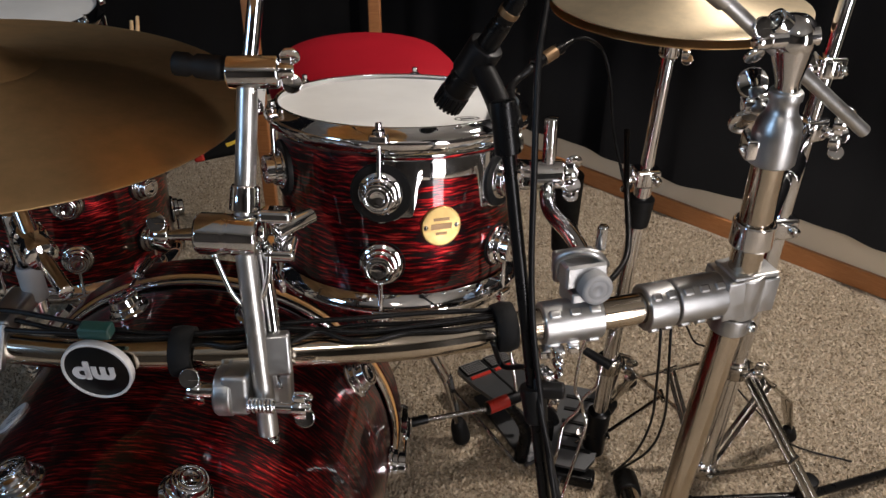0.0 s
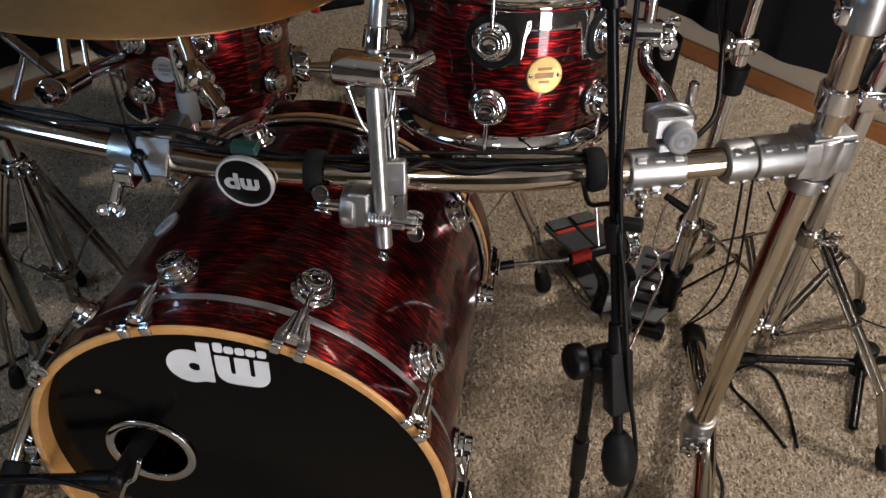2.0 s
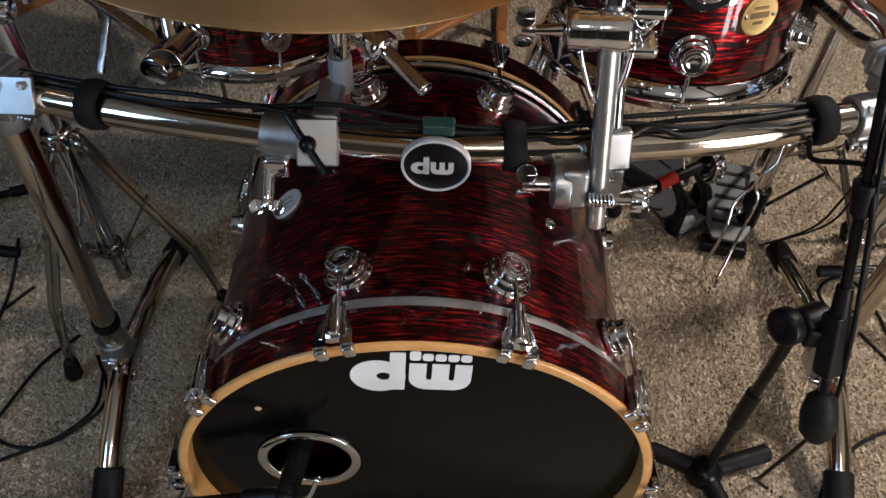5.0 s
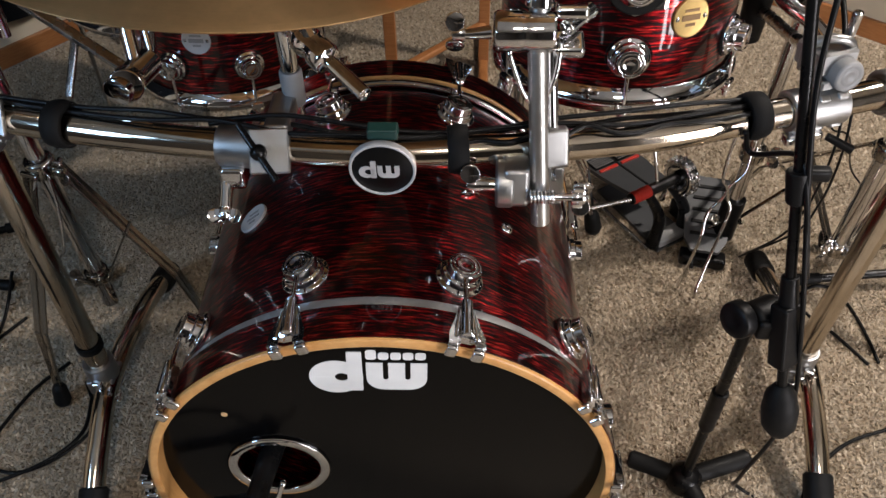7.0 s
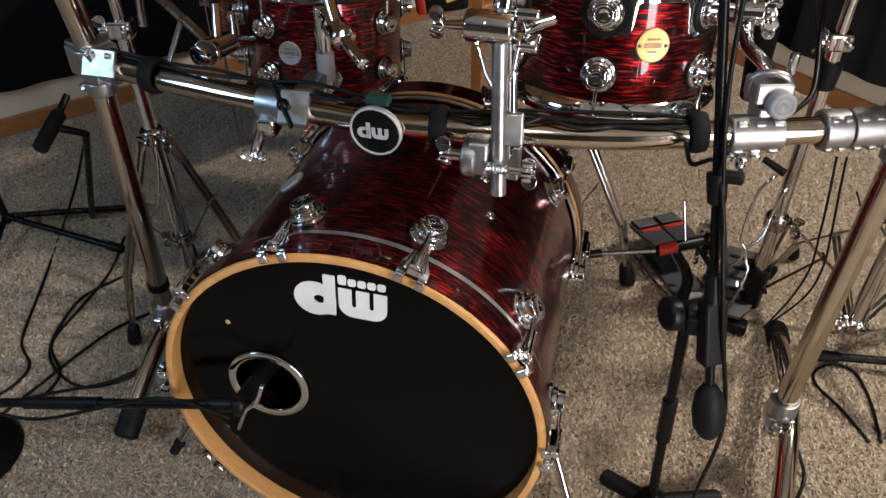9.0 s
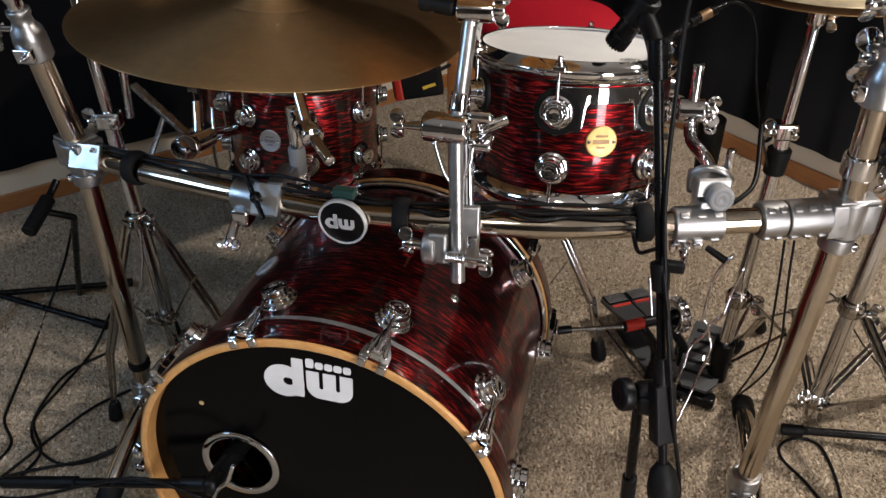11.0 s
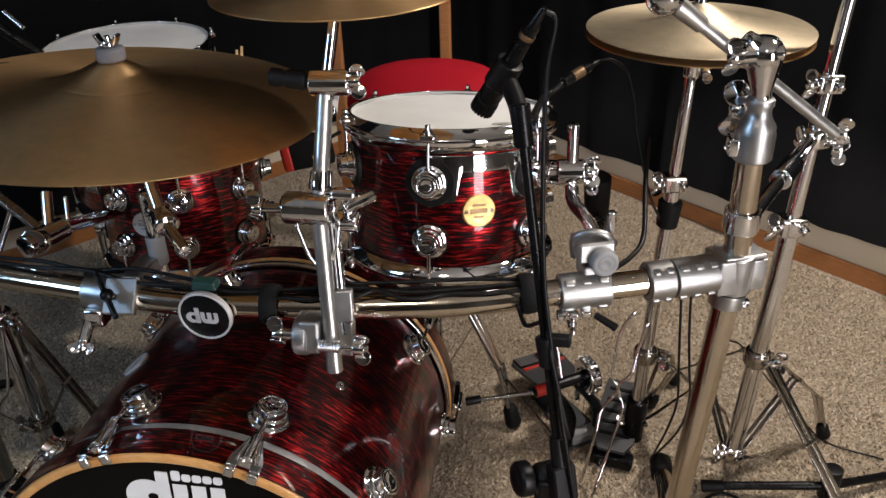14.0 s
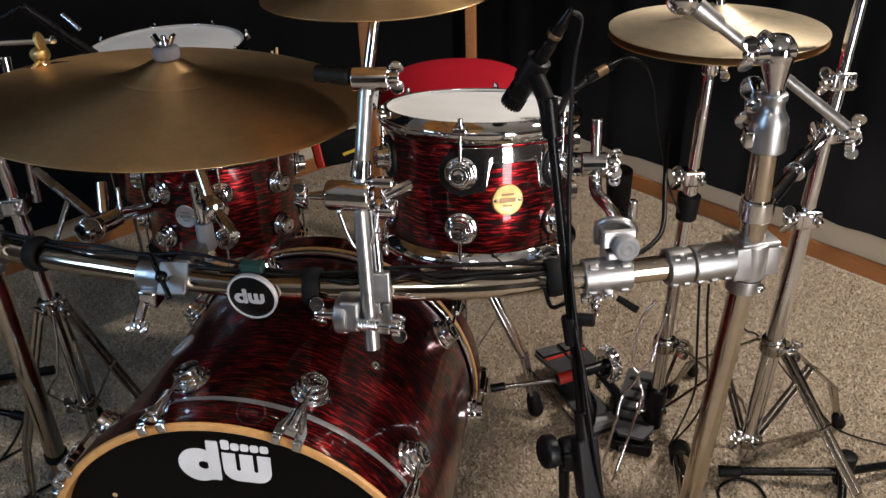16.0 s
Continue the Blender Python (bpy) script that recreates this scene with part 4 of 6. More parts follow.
part("wing_bolt", bm, CHROME, mount)
part("lever", rod((0.545, 0.235, 0.722), (0.575, 0.220, 0.712), 0.005, 10, 0.006), PLASTIC, mount, "black lever")
TA = Vector((0.497, 0.42, 0.0))
part("arm_rod", lathe([(0, 0), (0.0085, 0), (0.0095, 0.001), (0.0095, 0.115), (0.0085, 0.117), (0, 0.117)], 6, along(TA + Vector((0.006, 0.0, 0.815)), TA + Vector((0.004, 0.006, 0.94)))), CHROME, mount, "six-sided chrome arm")
part("arm_elbow", pipe([(0.547, 0.300, 0.80), (0.530, 0.345, 0.812), (0.508, 0.395, 0.815), (0.503, 0.42, 0.83), (0.502, 0.421, 0.86)], 0.0105, 14, 6), CHROME, mount)
bm = lathe([(0, -0.022), (0.016, -0.022), (0.019, -0.018), (0.019, 0.018), (0.016, 0.022), (0, 0.022)], 20, frame_at(TA + Vector((0.003, 0.002, 0.856)), (1, 0.1, 0)))
wing_nut(bm, TA + Vector((0.026, 0.004, 0.856)), (1, 0.1, 0), (0, 0.2, 1), 1.2)
wing_nut(bm, TA + Vector((0.026, 0.010, 0.838)), (1, 0.1, 0), (0, 0.5, 1), 1.1)
part("arm_clamp", bm, CHROME, mount)
part("shell_bracket", box((0.030, 0.034, 0.062), frame_at(TA + Vector((-0.020, 0.006, 0.852)), (-1, 0.1, 0)), 0.008), CHROME, mount)
part("rubber_sleeve", rod((0.553, 0.60, 0.635), (0.548, 0.585, 0.775), 0.019, 18, 0.0245), RUBBER, mount, "black tapered rubber sleeve")
part("sleeve_bracket", pipe([(0.548, 0.31, 0.80), (0.556, 0.42, 0.74), (0.556, 0.56, 0.70), (0.553, 0.598, 0.68)], 0.009, 12, 6), STEEL, mount)

# the rack tom's suspension plate: two arcs of chrome between hoop and lugs
susp = bmesh.new()
grid = []
for k in range(61):
    deg = -93 + 62 * k / 60
    near = min(abs(deg + 92), abs(deg + 32))
    t = max(0.0, min(1.0, (near - 13.0) / 4.0))
    t = t * t * (3 - 2 * t)
    lo = 0.122 + 0.045 * t if near > 8 else 0.120 - 0.006 * (1 - near / 8)
    a = radians(deg)
    grid.append([susp.verts.new((rr * math.cos(a), rr * math.sin(a), z)) for rr, z in ((0.1575, lo), (0.1597, lo + 0.001), (0.1597, 0.1905), (0.1575, 0.1915))])
for g, h in zip(grid, grid[1:]):
    for k in range(3):
        susp.faces.new((g[k], h[k], h[k + 1], g[k + 1]))
part("suspension_plate", susp, CHROME, tom, "polished chrome suspension plate", True)

# ---- tom arm post over the bar, with the splash cymbal on it ----
P0, P1, P2, P3 = Vector((0.194, 0.124, 0.675)), Vector((0.178, 0.178, 0.895)), Vector((0.185, 0.235, 1.041)), Vector((0.199, 0.275, 1.152))
post = thing("cymbal_post", (0.19, 0.13, 0.69), "upright chrome post with stacked clamps, clamped to the rack bar", "cymbal post")
part("lower_rod", rod(P0, P0.lerp(P1, 0.93), 0.0110), BRUSHED, post)
part("second_rod", rod(P0.lerp(P1, 0.22) + Vector((0.016, 0.012, 0)), P0.lerp(P1, 0.95) + Vector((0.014, 0.014, 0)), 0.0075), CHROME, post)
part("upper_tube", rod(P1, P2, 0.0105), BRUSHED, post)
part("ferrule", rod(P1.lerp(P2, 0.17), P1.lerp(P2, 0.34), 0.0155, 20, 0.0145), CHROME, post)
part("thin_tube", rod(P2, P3, 0.0078), CHROME, post)
bc = part("bar_clamp", box((0.030, 0.048, 0.058), frame_at((0.163, 0.148, 0.725), (0, -1, 0.2)), 0.006), CAST, post, "cast clamp with a toothed jaw")
part("clamp_disc", lathe([(0, -0.010), (0.026, -0.010), (0.028, -0.007), (0.028, 0.007), (0.026, 0.010), (0, 0.010)], 28, frame_at((0.150, 0.140, 0.722), (1, 0, 0))), CAST, bc)
part("jaw", box((0.045, 0.05, 0.020), frame_at((0.196, 0.150, 0.716), (0, -1, 0.2)), 0.004), CAST, bc)
part("jaw_top", box((0.040, 0.046, 0.018), frame_at((0.200, 0.152, 0.766), (0.2, -1, 0.3)), 0.004), CAST, bc)
bm = bmesh.new()
for k in range(7):
    lathe([(0, 0), (0.0085, 0), (0.0085, 0.0024), (0.006, 0.0036), (0, 0.0036)], 12, frame_at((0.178 + 0.0042 * k, 0.118, 0.722), (1, 0, 0)), bm=bm)
rod((0.200, 0.118, 0.722), (0.245, 0.118, 0.722), 0.0048, 12, bm=bm)
wing_nut(bm, (0.226, 0.118, 0.722), (1, 0, 0), (0, 0, 1), 1.2)
part("spring_bolt", bm, CHROME, bc)
bm = rod((0.112, 0.138, 0.722), (0.142, 0.138, 0.722), 0.0085, 14)
wing_nut(bm, (0.122, 0.138, 0.722), (-1, 0, 0), (0, 0, 1), 1.25)
part("knob", bm, CHROME, bc)
bm = lathe([(0.010, -0.032), (0.019, -0.032), (0.0215, -0.028), (0.0215, -0.004), (0.0205, -0.003), (0.0205, 0.003), (0.0215, 0.004), (0.0215, 0.028), (0.019, 0.032), (0.010, 0.032)], 28, frame_at(P1 + Vector((-0.014, -0.002, 0.004)), (1, 0, 0)), True)
mcl = part("middle_clamp", bm, CHROME, post)
bm = rod(P1 + Vector((-0.048, -0.004, 0.004)), P1 + Vector((-0.088, -0.006, 0.002)), 0.0070, 12, 0.004)
wing_nut(bm, P1 + Vector((-0.075, -0.005, 0.003)), (-1, 0, 0), (0, 0, 1), 1.1)
part("knob", bm, CHROME, mcl)
bm = box((0.034, 0.030, 0.014), frame_at(P1 + Vector((0.034, 0.010, 0.022)), (0, 0.3, 1)), 0.005)
box((0.034, 0.030, 0.014), frame_at(P1 + Vector((0.034, 0.010, -0.018)), (0, -0.3, 1)), 0.005, bm=bm)
rod(P1 + Vector((0.03, 0.012, 0)), P1 + Vector((0.060, 0.05, 0.0)), 0.009, 14, bm=bm)
part("fork", bm, CHROME, mcl)
part("guard", pipe([P1 + Vector((-0.030, -0.012, -0.012)), P1 + Vector((-0.012, -0.02, -0.060)), P1 + Vector((0.004, -0.016, -0.075)), P1 + Vector((0.020, -0.01, -0.052)), P1 + Vector((0.026, 0.0, -0.010))], 0.003, 8, 6), CHROME, mcl)
bm = lathe([(0, -0.026), (0.014, -0.026), (0.0165, -0.023), (0.0165, 0.023), (0.014, 0.026), (0, 0.026)], 24, frame_at(P2 + Vector((0.006, 0, 0.008)), (1, 0.1, 0)))
box((0.022, 0.024, 0.034), along(P2 + Vector((0, 0, -0.018)), P3), 0.004, bm=bm)
hex_bolt(bm, P2 + Vector((0.0, -0.012, -0.028)), (0, -1, 0), 0.005, 0.005)
ucl = part("upper_clamp", bm, CHROME, post)
part("black_knob", lathe([(0, 0), (0.011, 0.001), (0.013, 0.008), (0.012, 0.030), (0.009, 0.034), (0.012, 0.040), (0.012, 0.052), (0, 0.055)], 18, frame_at(P2 + Vector((-0.020, 0, 0.010)), (-1, 0.1, 0.05))), RUBBER, ucl, "black ribbed knob")
part("side_bolt", wing_nut(bmesh.new(), P2 + Vector((0.032, 0.002, 0.010)), (1, 0.1, 0), (0, 0, 1), 1.1), CHROME, ucl)


def felt_and_nut(c, at, name="wing_nut"):
    """The grey felt, sleeve and wing nut over a cymbal's bell."""
    at = Vector(at)
    part("felt", lathe([(0.005, 0), (0.018, 0), (0.0195, 0.003), (0.0195, 0.015), (0.018, 0.018), (0.005, 0.018)], 24, Matrix.Translation(at), True), FELT, c, "grey felt washer")
    bm = rod(at + Vector((0, 0, -0.02)), at + Vector((0, 0, 0.034)), 0.004, 10)
    lathe([(0.004, 0.018), (0.0095, 0.018), (0.0085, 0.027), (0.004, 0.027)], 14, Matrix.Translation(at), True, bm=bm)
    for s in (-1, 1):
        box((0.005, 0.014, 0.018), Matrix.Translation(at + Vector((s * 0.012, 0, 0.028))) @ pose(0, 0, 0, 0, s * 28, 0), 0.002, bm=bm)
    part(name, bm, CHROME, c)


top = CRASH_M @ Vector((0, 0, 0.058))
felt_and_nut(crash, top)
splash = cymbal("splash_cymbal", Matrix.Translation(P3 + Vector((0, 0, 0.004))), 0.156, "small bronze splash cymbal on the upright post", BRONZE, 0.03, 0.016)
felt_and_nut(splash, P3 + Vector((0, 0, 0.034)))
# the crash cymbal's arm rises from a knurled clamp on the middle clamp's stem
boom = thing("cymbal_holder", STEM + Vector((0, 0, 0.09)), "short chrome arm and clamp that carry the crash cymbal", "cymbal holder")
C0 = CRASH_M @ Vector((0, 0, 0.055))
J = Vector((-0.062, 0.205, 0.858))
part("elbow", pipe([STEM + Vector((0, 0, 0.05)), STEM + Vector((0, 0, 0.085)), STEM + Vector((0.006, -0.004, 0.103)), STEM + Vector((0.02, -0.018, 0.104)), J], 0.0088, 14, 6), CHROME, boom)
bm = lathe([(0, -0.026), (0.015, -0.026), (0.018, -0.022), (0.018, -0.012), (0.016, -0.010), (0.016, 0.004), (0.018, 0.006), (0.018, 0.022), (0.015, 0.026), (0, 0.026)], 24, along(J, J + Vector((0.056, -0.06, -0.012))))
part("knurled_clamp", bm, CHROME, boom)
part("arm_end", rod(J, J + Vector((0.060, -0.062, -0.016)), 0.0085), CHROME, boom)
part("arm", rod(J, C0 + Vector((0.0, 0.0, -0.045)), 0.009), CHROME, boom)
part("tilter", rod(C0 + Vector((0, 0, -0.055)), C0, 0.0065), CHROME, boom)


# ---- post tops ----
def reducer(p, way, parent):
    """The cast neck on a post: collar, shoulder and bolt."""
    m = along(p, Vector(p) + Vector(way))
    bm = lathe([(0.0192, -0.052), (0.0245, -0.052), (0.026, -0.050), (0.026, -0.016), (0.0245, -0.014), (0.0245, -0.006), (0.0175, 0.006), (0.0158, 0.012), (0.0158, 0.020), (0.0180, 0.022), (0.0180, 0.029), (0.0165, 0.031), (0.010, 0.031)], 32, m)
    ob = part("cast_neck", bm, CAST, parent, "cast grey neck with a clamp bolt")
    bm = box((0.030, 0.014, 0.024), m @ pose(0.0, -0.026, -0.034), 0.003)
    part("clamp_lug", bm, CHROME, ob)
    part("clamp_bolt", hex_bolt(bmesh.new(), m @ Vector((0.004, -0.034, -0.034)), (0, -1, 0), 0.005, 0.006), CHROME, ob)
    bm = rod(m @ Vector((-0.018, 0, -0.004)), m @ Vector((-0.045, -0.004, -0.002)), 0.005, 10)
    wing_nut(bm, m @ Vector((-0.045, -0.004, -0.002)), (-1, 0, 0), (0, 0, 1), 1.9)
    part("wing_bolt", bm, CHROME, ob)
    return m


m = reducer(LEG_R[2], (-0.01, -0.0, 1), rack)
ml = reducer(LEG_L[2], Vector(LEG_L[2]) - Vector(LEG_L[1]), rack)
part("tilter_cone", lathe([(0, 0), (0.012, 0.0), (0.0135, 0.004), (0.013, 0.012), (0.0215, 0.045), (0.0225, 0.062), (0, 0.064)], 32, ml @ pose(0, 0, 0.03)), CHROME, rack)
BALL = Vector((0.730, 0.322, 1.071))
arm = thing("boom_tilter", m @ Vector((0, 0, 0.022)), "chrome boom with a ball joint on a tapered cone", "boom arm")
part("cone", lathe([(0, 0), (0.012, 0.0), (0.0135, 0.004), (0.013, 0.012), (0.0215, 0.045), (0.0235, 0.055), (0.0225, 0.062), (0, 0.064)], 32, along(m @ Vector((0, 0, 0.028)), BALL)), CHROME, arm, "polished tapered cone")
bm = lathe([(0, -0.025), (0.010, -0.0232), (0.019, -0.0165), (0.0245, -0.006), (0.0245, 0.006), (0.019, 0.0165), (0.010, 0.0232), (0, 0.025)], 28, frame_at(BALL, (0.4, -1, 0.2)))
part("ball", bm, CHROME, arm)
E0, E1 = Vector((0.848, 0.360, 0.954)), Vector((0.598, 0.285, 1.150))
part("boom", rod(E0, E1, 0.0078, 12), CAST, arm, "knurled boom rod")
bm = rod(BALL + Vector((-0.030, -0.012, 0.0)), BALL + Vector((0.02, -0.012, 0.006)), 0.010, 14)
wing_nut(bm, BALL + Vector((-0.030, -0.014, 0.0)), (-1, -0.4, 0), (0.3, 0, 1), 1.2)
lathe([(0.009, -0.012), (0.014, -0.012), (0.014, 0.012), (0.009, 0.012)], 18, along(BALL + (E1 - E0).normalized() * 0.02, E1), True, bm=bm)
part("grip", bm, CHROME, arm)
part("end_ball", lathe([(0, -0.024), (0.010, -0.022), (0.0185, -0.0155), (0.0235, -0.005), (0.0235, 0.005), (0.0185, 0.0155), (0.010, 0.022), (0, 0.024)], 28, frame_at(E1, (0.4, -1, 0.2))), CHROME, arm, "round chrome joint at the boom's end")
part("end_clamp", rod(E1.lerp(E0, 0.06), E1.lerp(E0, 0.20), 0.0125, 18, 0.0105), BRUSHED, arm)

# small printed oval on the rack tom's head, and air vents
ph = TOM_M @ pose(0.090, -0.074, 0.2218, 0, 0, 20)
part("head_print", lathe([(0.0105, 0), (0.0118, 0), (0.0118, 0.0003), (0.0105, 0.0003)], 28, ph @ Matrix.Diagonal((1.35, 0.8, 1, 1)), True), BLACK_PRINT, tom, "small printed oval")
part("head_print_bar", box((0.017, 0.0045, 0.0004), ph), BLACK_PRINT, tom)
for deg, y in ((33, 0.245), (27, 0.33)):
    vm = frame_at(bass_at(deg, BR, y), bass_way(deg), (0, 1, 0))
    part("air_vent", lathe([(0.003, 0.001), (0.004, 0.0035), (0.0075, 0.003), (0.009, 0.0005), (0.009, -0.002)], 18, vm), CHROME, bass)


# ---- stands behind the rack ----
def clamp_block(bm, p, way=(0, -1, 0), s=1.0):
    """A small chrome tube clamp with a bolt and wing nut."""
    p = Vector(p)
    m = frame_at(p, way)
    box((0.042 * s, 0.032 * s, 0.034 * s), m, 0.005 * s, bm=bm)
    lathe([(0, 0), (0.007 * s, 0), (0.007 * s, 0.010 * s), (0, 0.010 * s)], 12, m @ pose(0.012 * s, 0, 0.016 * s), bm=bm)
    lathe([(0.003, -0.012 * s), (0.020 * s, -0.012 * s), (0.021 * s, -0.010 * s), (0.021 * s, 0.010 * s), (0.020 * s, 0.012 * s), (0.003, 0.012 * s)], 18, Matrix.Translation(p), True, bm=bm)
    wing_nut(bm, m @ Vector((-0.022 * s, 0, 0.006 * s)), m.to_3x3() @ Vector((-1, 0, 0.2)), (0, 0, 1), 1.2 * s)
    return bm


S0, S1 = Vector((0.872, 0.627, 0.085)), Vector((0.927, 0.648, 1.36))


def on_stand(z):
    return S0.lerp(S1, (z - S0.z) / (S1.z - S0.z))


stand = thing("cymbal_stand", (S0.x, S0.y, 0), "tall chrome cymbal stand with folding double-strut legs", "cymbal stand", "chrome stands")
part("lower_tube", rod(S0, on_stand(0.665), 0.0175, 20), CHROME, stand)
part("middle_tube", rod(on_stand(0.66), on_stand(0.93), 0.0140, 18), CHROME, stand)
part("upper_tube", rod(on_stand(0.92), S1, 0.0115, 16), CHROME, stand)
for z, s in ((0.672, 1.15), (0.935, 1.0)):
    part("tube_clamp", clamp_block(bmesh.new(), on_stand(z), (0.2, -1, 0), s), CHROME, stand)
part("foot_joint", clamp_block(bmesh.new(), on_stand(0.135), (0.2, -1, 0), 0.9), CHROME, stand)
tripod(stand, on_stand(0.125), on_stand(0.380), [(1.092, 0.402, 0.012), (0.73, 0.90, 0.012), (1.13, 0.84, 0.012)], mat=DARK_NICKEL)
# cross clamp from the rack's right post to the stand
xc = thing("cross_clamp", on_stand(0.80), "chrome multi-clamp that ties the stand to the rack post", "clamp")
q0, q1 = Vector(LEG_R[2]).lerp(Vector(LEG_R[1]), 0.64) + Vector((0.02, 0.02, 0)), on_stand(0.840)
part("bar", rod(q0, q1, 0.010, 14), CHROME, xc)
mid = q0.lerp(q1, 0.5)
part("barrel", rod(mid - (q1 - q0).normalized() * 0.035, mid + (q1 - q0).normalized() * 0.035, 0.017, 20), CHROME, xc)
part("jaw", clamp_block(bmesh.new(), q1, (0.5, -1, 0), 1.1), CHROME, xc)
bm = wing_nut(bmesh.new(), q1 + Vector((0.03, -0.01, 0.012)), (1, -0.2, 0), (0, 0, 1), 1.4)
wing_nut(bm, q1 + Vector((0.03, -0.01, -0.016)), (1, -0.2, 0), (0, 0.5, 1), 1.3)
part("wing_bolt", bm, CHROME, xc)
part("jaw_rack", lathe([(0.0195, -0.016), (0.024, -0.016), (0.025, -0.014), (0.025, 0.014), (0.024, 0.016), (0.0195, 0.016)], 28, Matrix.Translation(q0 + Vector((-0.02, -0.02, 0))), True), CHROME, xc)

# ---- hi-hat stand ----
G0, G1 = Vector((0.676, 0.735, 0.04)), Vector((HH.x, HH.y, HH.z - 0.03))


def on_hat(z):
    return G0.lerp(G1, (z - G0.z) / (G1.z - G0.z))


BOARD_GREY = worn("dark_grey_metal", (0.06, 0.062, 0.065), 0.38, 0.3)
hat = thing("hihat_stand", (G0.x, G0.y, 0), "chrome hi-hat stand with a dark footboard and folding legs", "hi-hat stand", "chrome stands")
part("lower_tube", rod(on_hat(0.06), on_hat(0.69), 0.0150, 18), CHROME, hat)
part("upper_tube", rod(on_hat(0.68), on_hat(0.925), 0.0118, 16), CHROME, hat)
part("cup", lathe([(0, 0), (0.015, 0), (0.0165, 0.004), (0.0165, 0.030), (0.020, 0.034), (0.020, 0.040), (0, 0.042)], 24, Matrix.Translation(on_hat(0.905))), CHROME, hat)
part("cup_bolt", wing_nut(bmesh.new(), on_hat(0.915) + Vector((0.018, -0.004, 0)), (1, -0.2, 0), (0, 0, 1), 1.0), CHROME, hat)
part("pull_rod", rod(on_hat(0.92), Vector((HH.x, HH.y, HH.z + 0.16)), 0.0034, 10), CHROME, hat)
cl = part("height_clamp", clamp_block(bmesh.new(), on_hat(0.695), (0.2, -1, 0), 1.05), CHROME, hat)
part("rubber_grip", rod(on_hat(0.60), on_hat(0.655), 0.021, 18, 0.024), RUBBER, cl, "black rubber grip")
part("clutch", lathe([(0.0036, 0.034), (0.010, 0.034), (0.011, 0.040), (0.009, 0.044), (0.011, 0.050), (0.011, 0.066), (0.0036, 0.068)], 16, Matrix.Translation(HH), True), CHROME, hat)
tripod(hat, on_hat(0.10), on_hat(0.286), [(0.922, 0.743, 0.012), (0.80, 1.00, 0.012)], double=False, mat=DARK_NICKEL)
wires = bmesh.new()
pipe([(0.651, 0.700, 0.424), (0.623, 0.690, 0.374), (0.613, 0.670, 0.281), (0.625, 0.665, 0.255), (0.633, 0.660, 0.226), (0.639, 0.650, 0.200), (0.617, 0.620, 0.109), (0.588, 0.572, 0.020)], 0.0034, 8, 5, bm=wires)
pipe([(0.677, 0.700, 0.396), (0.662, 0.690, 0.328), (0.653, 0.670, 0.287), (0.631, 0.665, 0.259), (0.621, 0.660, 0.229), (0.596, 0.650, 0.196), (0.585, 0.620, 0.147), (0.562, 0.606, 0.020)], 0.0034, 8, 5, bm=wires)
part("wire_leg", wires, CHROME, hat, "bent chrome wire strut")
FB = Matrix.Translation((0.635, 0.72, 0.055)) @ pose(0, 0, 0, 14, 0, -12)
board = part("footboard", slab([(-0.045, 0.16), (0.045, 0.16), (0.050, 0.07), (0.046, -0.01), (0.030, -0.04), (-0.030, -0.04), (-0.046, -0.01), (-0.050, 0.07)], 0.010, FB), BOARD_GREY, hat, "dark grey ribbed footboard")
for k in range(5):
    part("tread", box((0.07, 0.008, 0.004), FB @ pose(0, 0.13 - 0.032 * k, 0.012), 0.001), RUBBER, board)
part("heel_plate", box((0.10, 0.06, 0.012), Matrix.Translation((0.668, 0.885, 0.012)) @ pose(0, 0, 0, 0, 0, -12), 0.004), STEEL, hat)
part("base_collar", rod(on_hat(0.05), on_hat(0.16), 0.024, 20), BLACK_METAL, hat, "black collar round the tube")
part("base_frame", box((0.10, 0.035, 0.03), Matrix.Translation((0.630, 0.690, 0.020)) @ pose(0, 0, 0, 0, 0, -12), 0.008), BLACK_METAL, hat)
part("side_bar", rod((0.60, 0.655, 0.02), (0.64, 0.90, 0.012), 0.005), CHROME, hat)

# ---- double pedal's outer pedal ----
pedal = thing("bass_drum_pedal", (0.47, 0.86, 0.0), "black and red bass drum pedal with a dark base plate", "drum pedal")
PM = Matrix.Translation((0.475, 0.90, 0.0)) @ pose(0, 0, 0, 0, 0, 33)
part("base_plate", slab([(-0.045, -0.185), (0.055, -0.185), (0.046, -0.08), (0.030, 0.05), (-0.030, 0.05), (-0.036, -0.08)], 0.008, PM @ pose(0, 0, 0.004)), BOARD_GREY, pedal, "dark grey base plate")
BOARD = PM @ pose(0.002, 0.0, 0.088, -6, 0, 0)
fb = part("footboard", slab([(-0.052, -0.078), (0.052, -0.078), (0.064, 0.0), (0.068, 0.07), (0.060, 0.078), (-0.060, 0.078), (-0.068, 0.07), (-0.064, 0.0)], 0.010, BOARD), BOARD_GREY, pedal, "dark grey footboard with ribbed pads and red stripes")
part("slot", box((0.005, 0.15, 0.002), BOARD @ pose(0, 0, 0.0105), 0.0005), RUBBER, fb, "black slot along the middle")
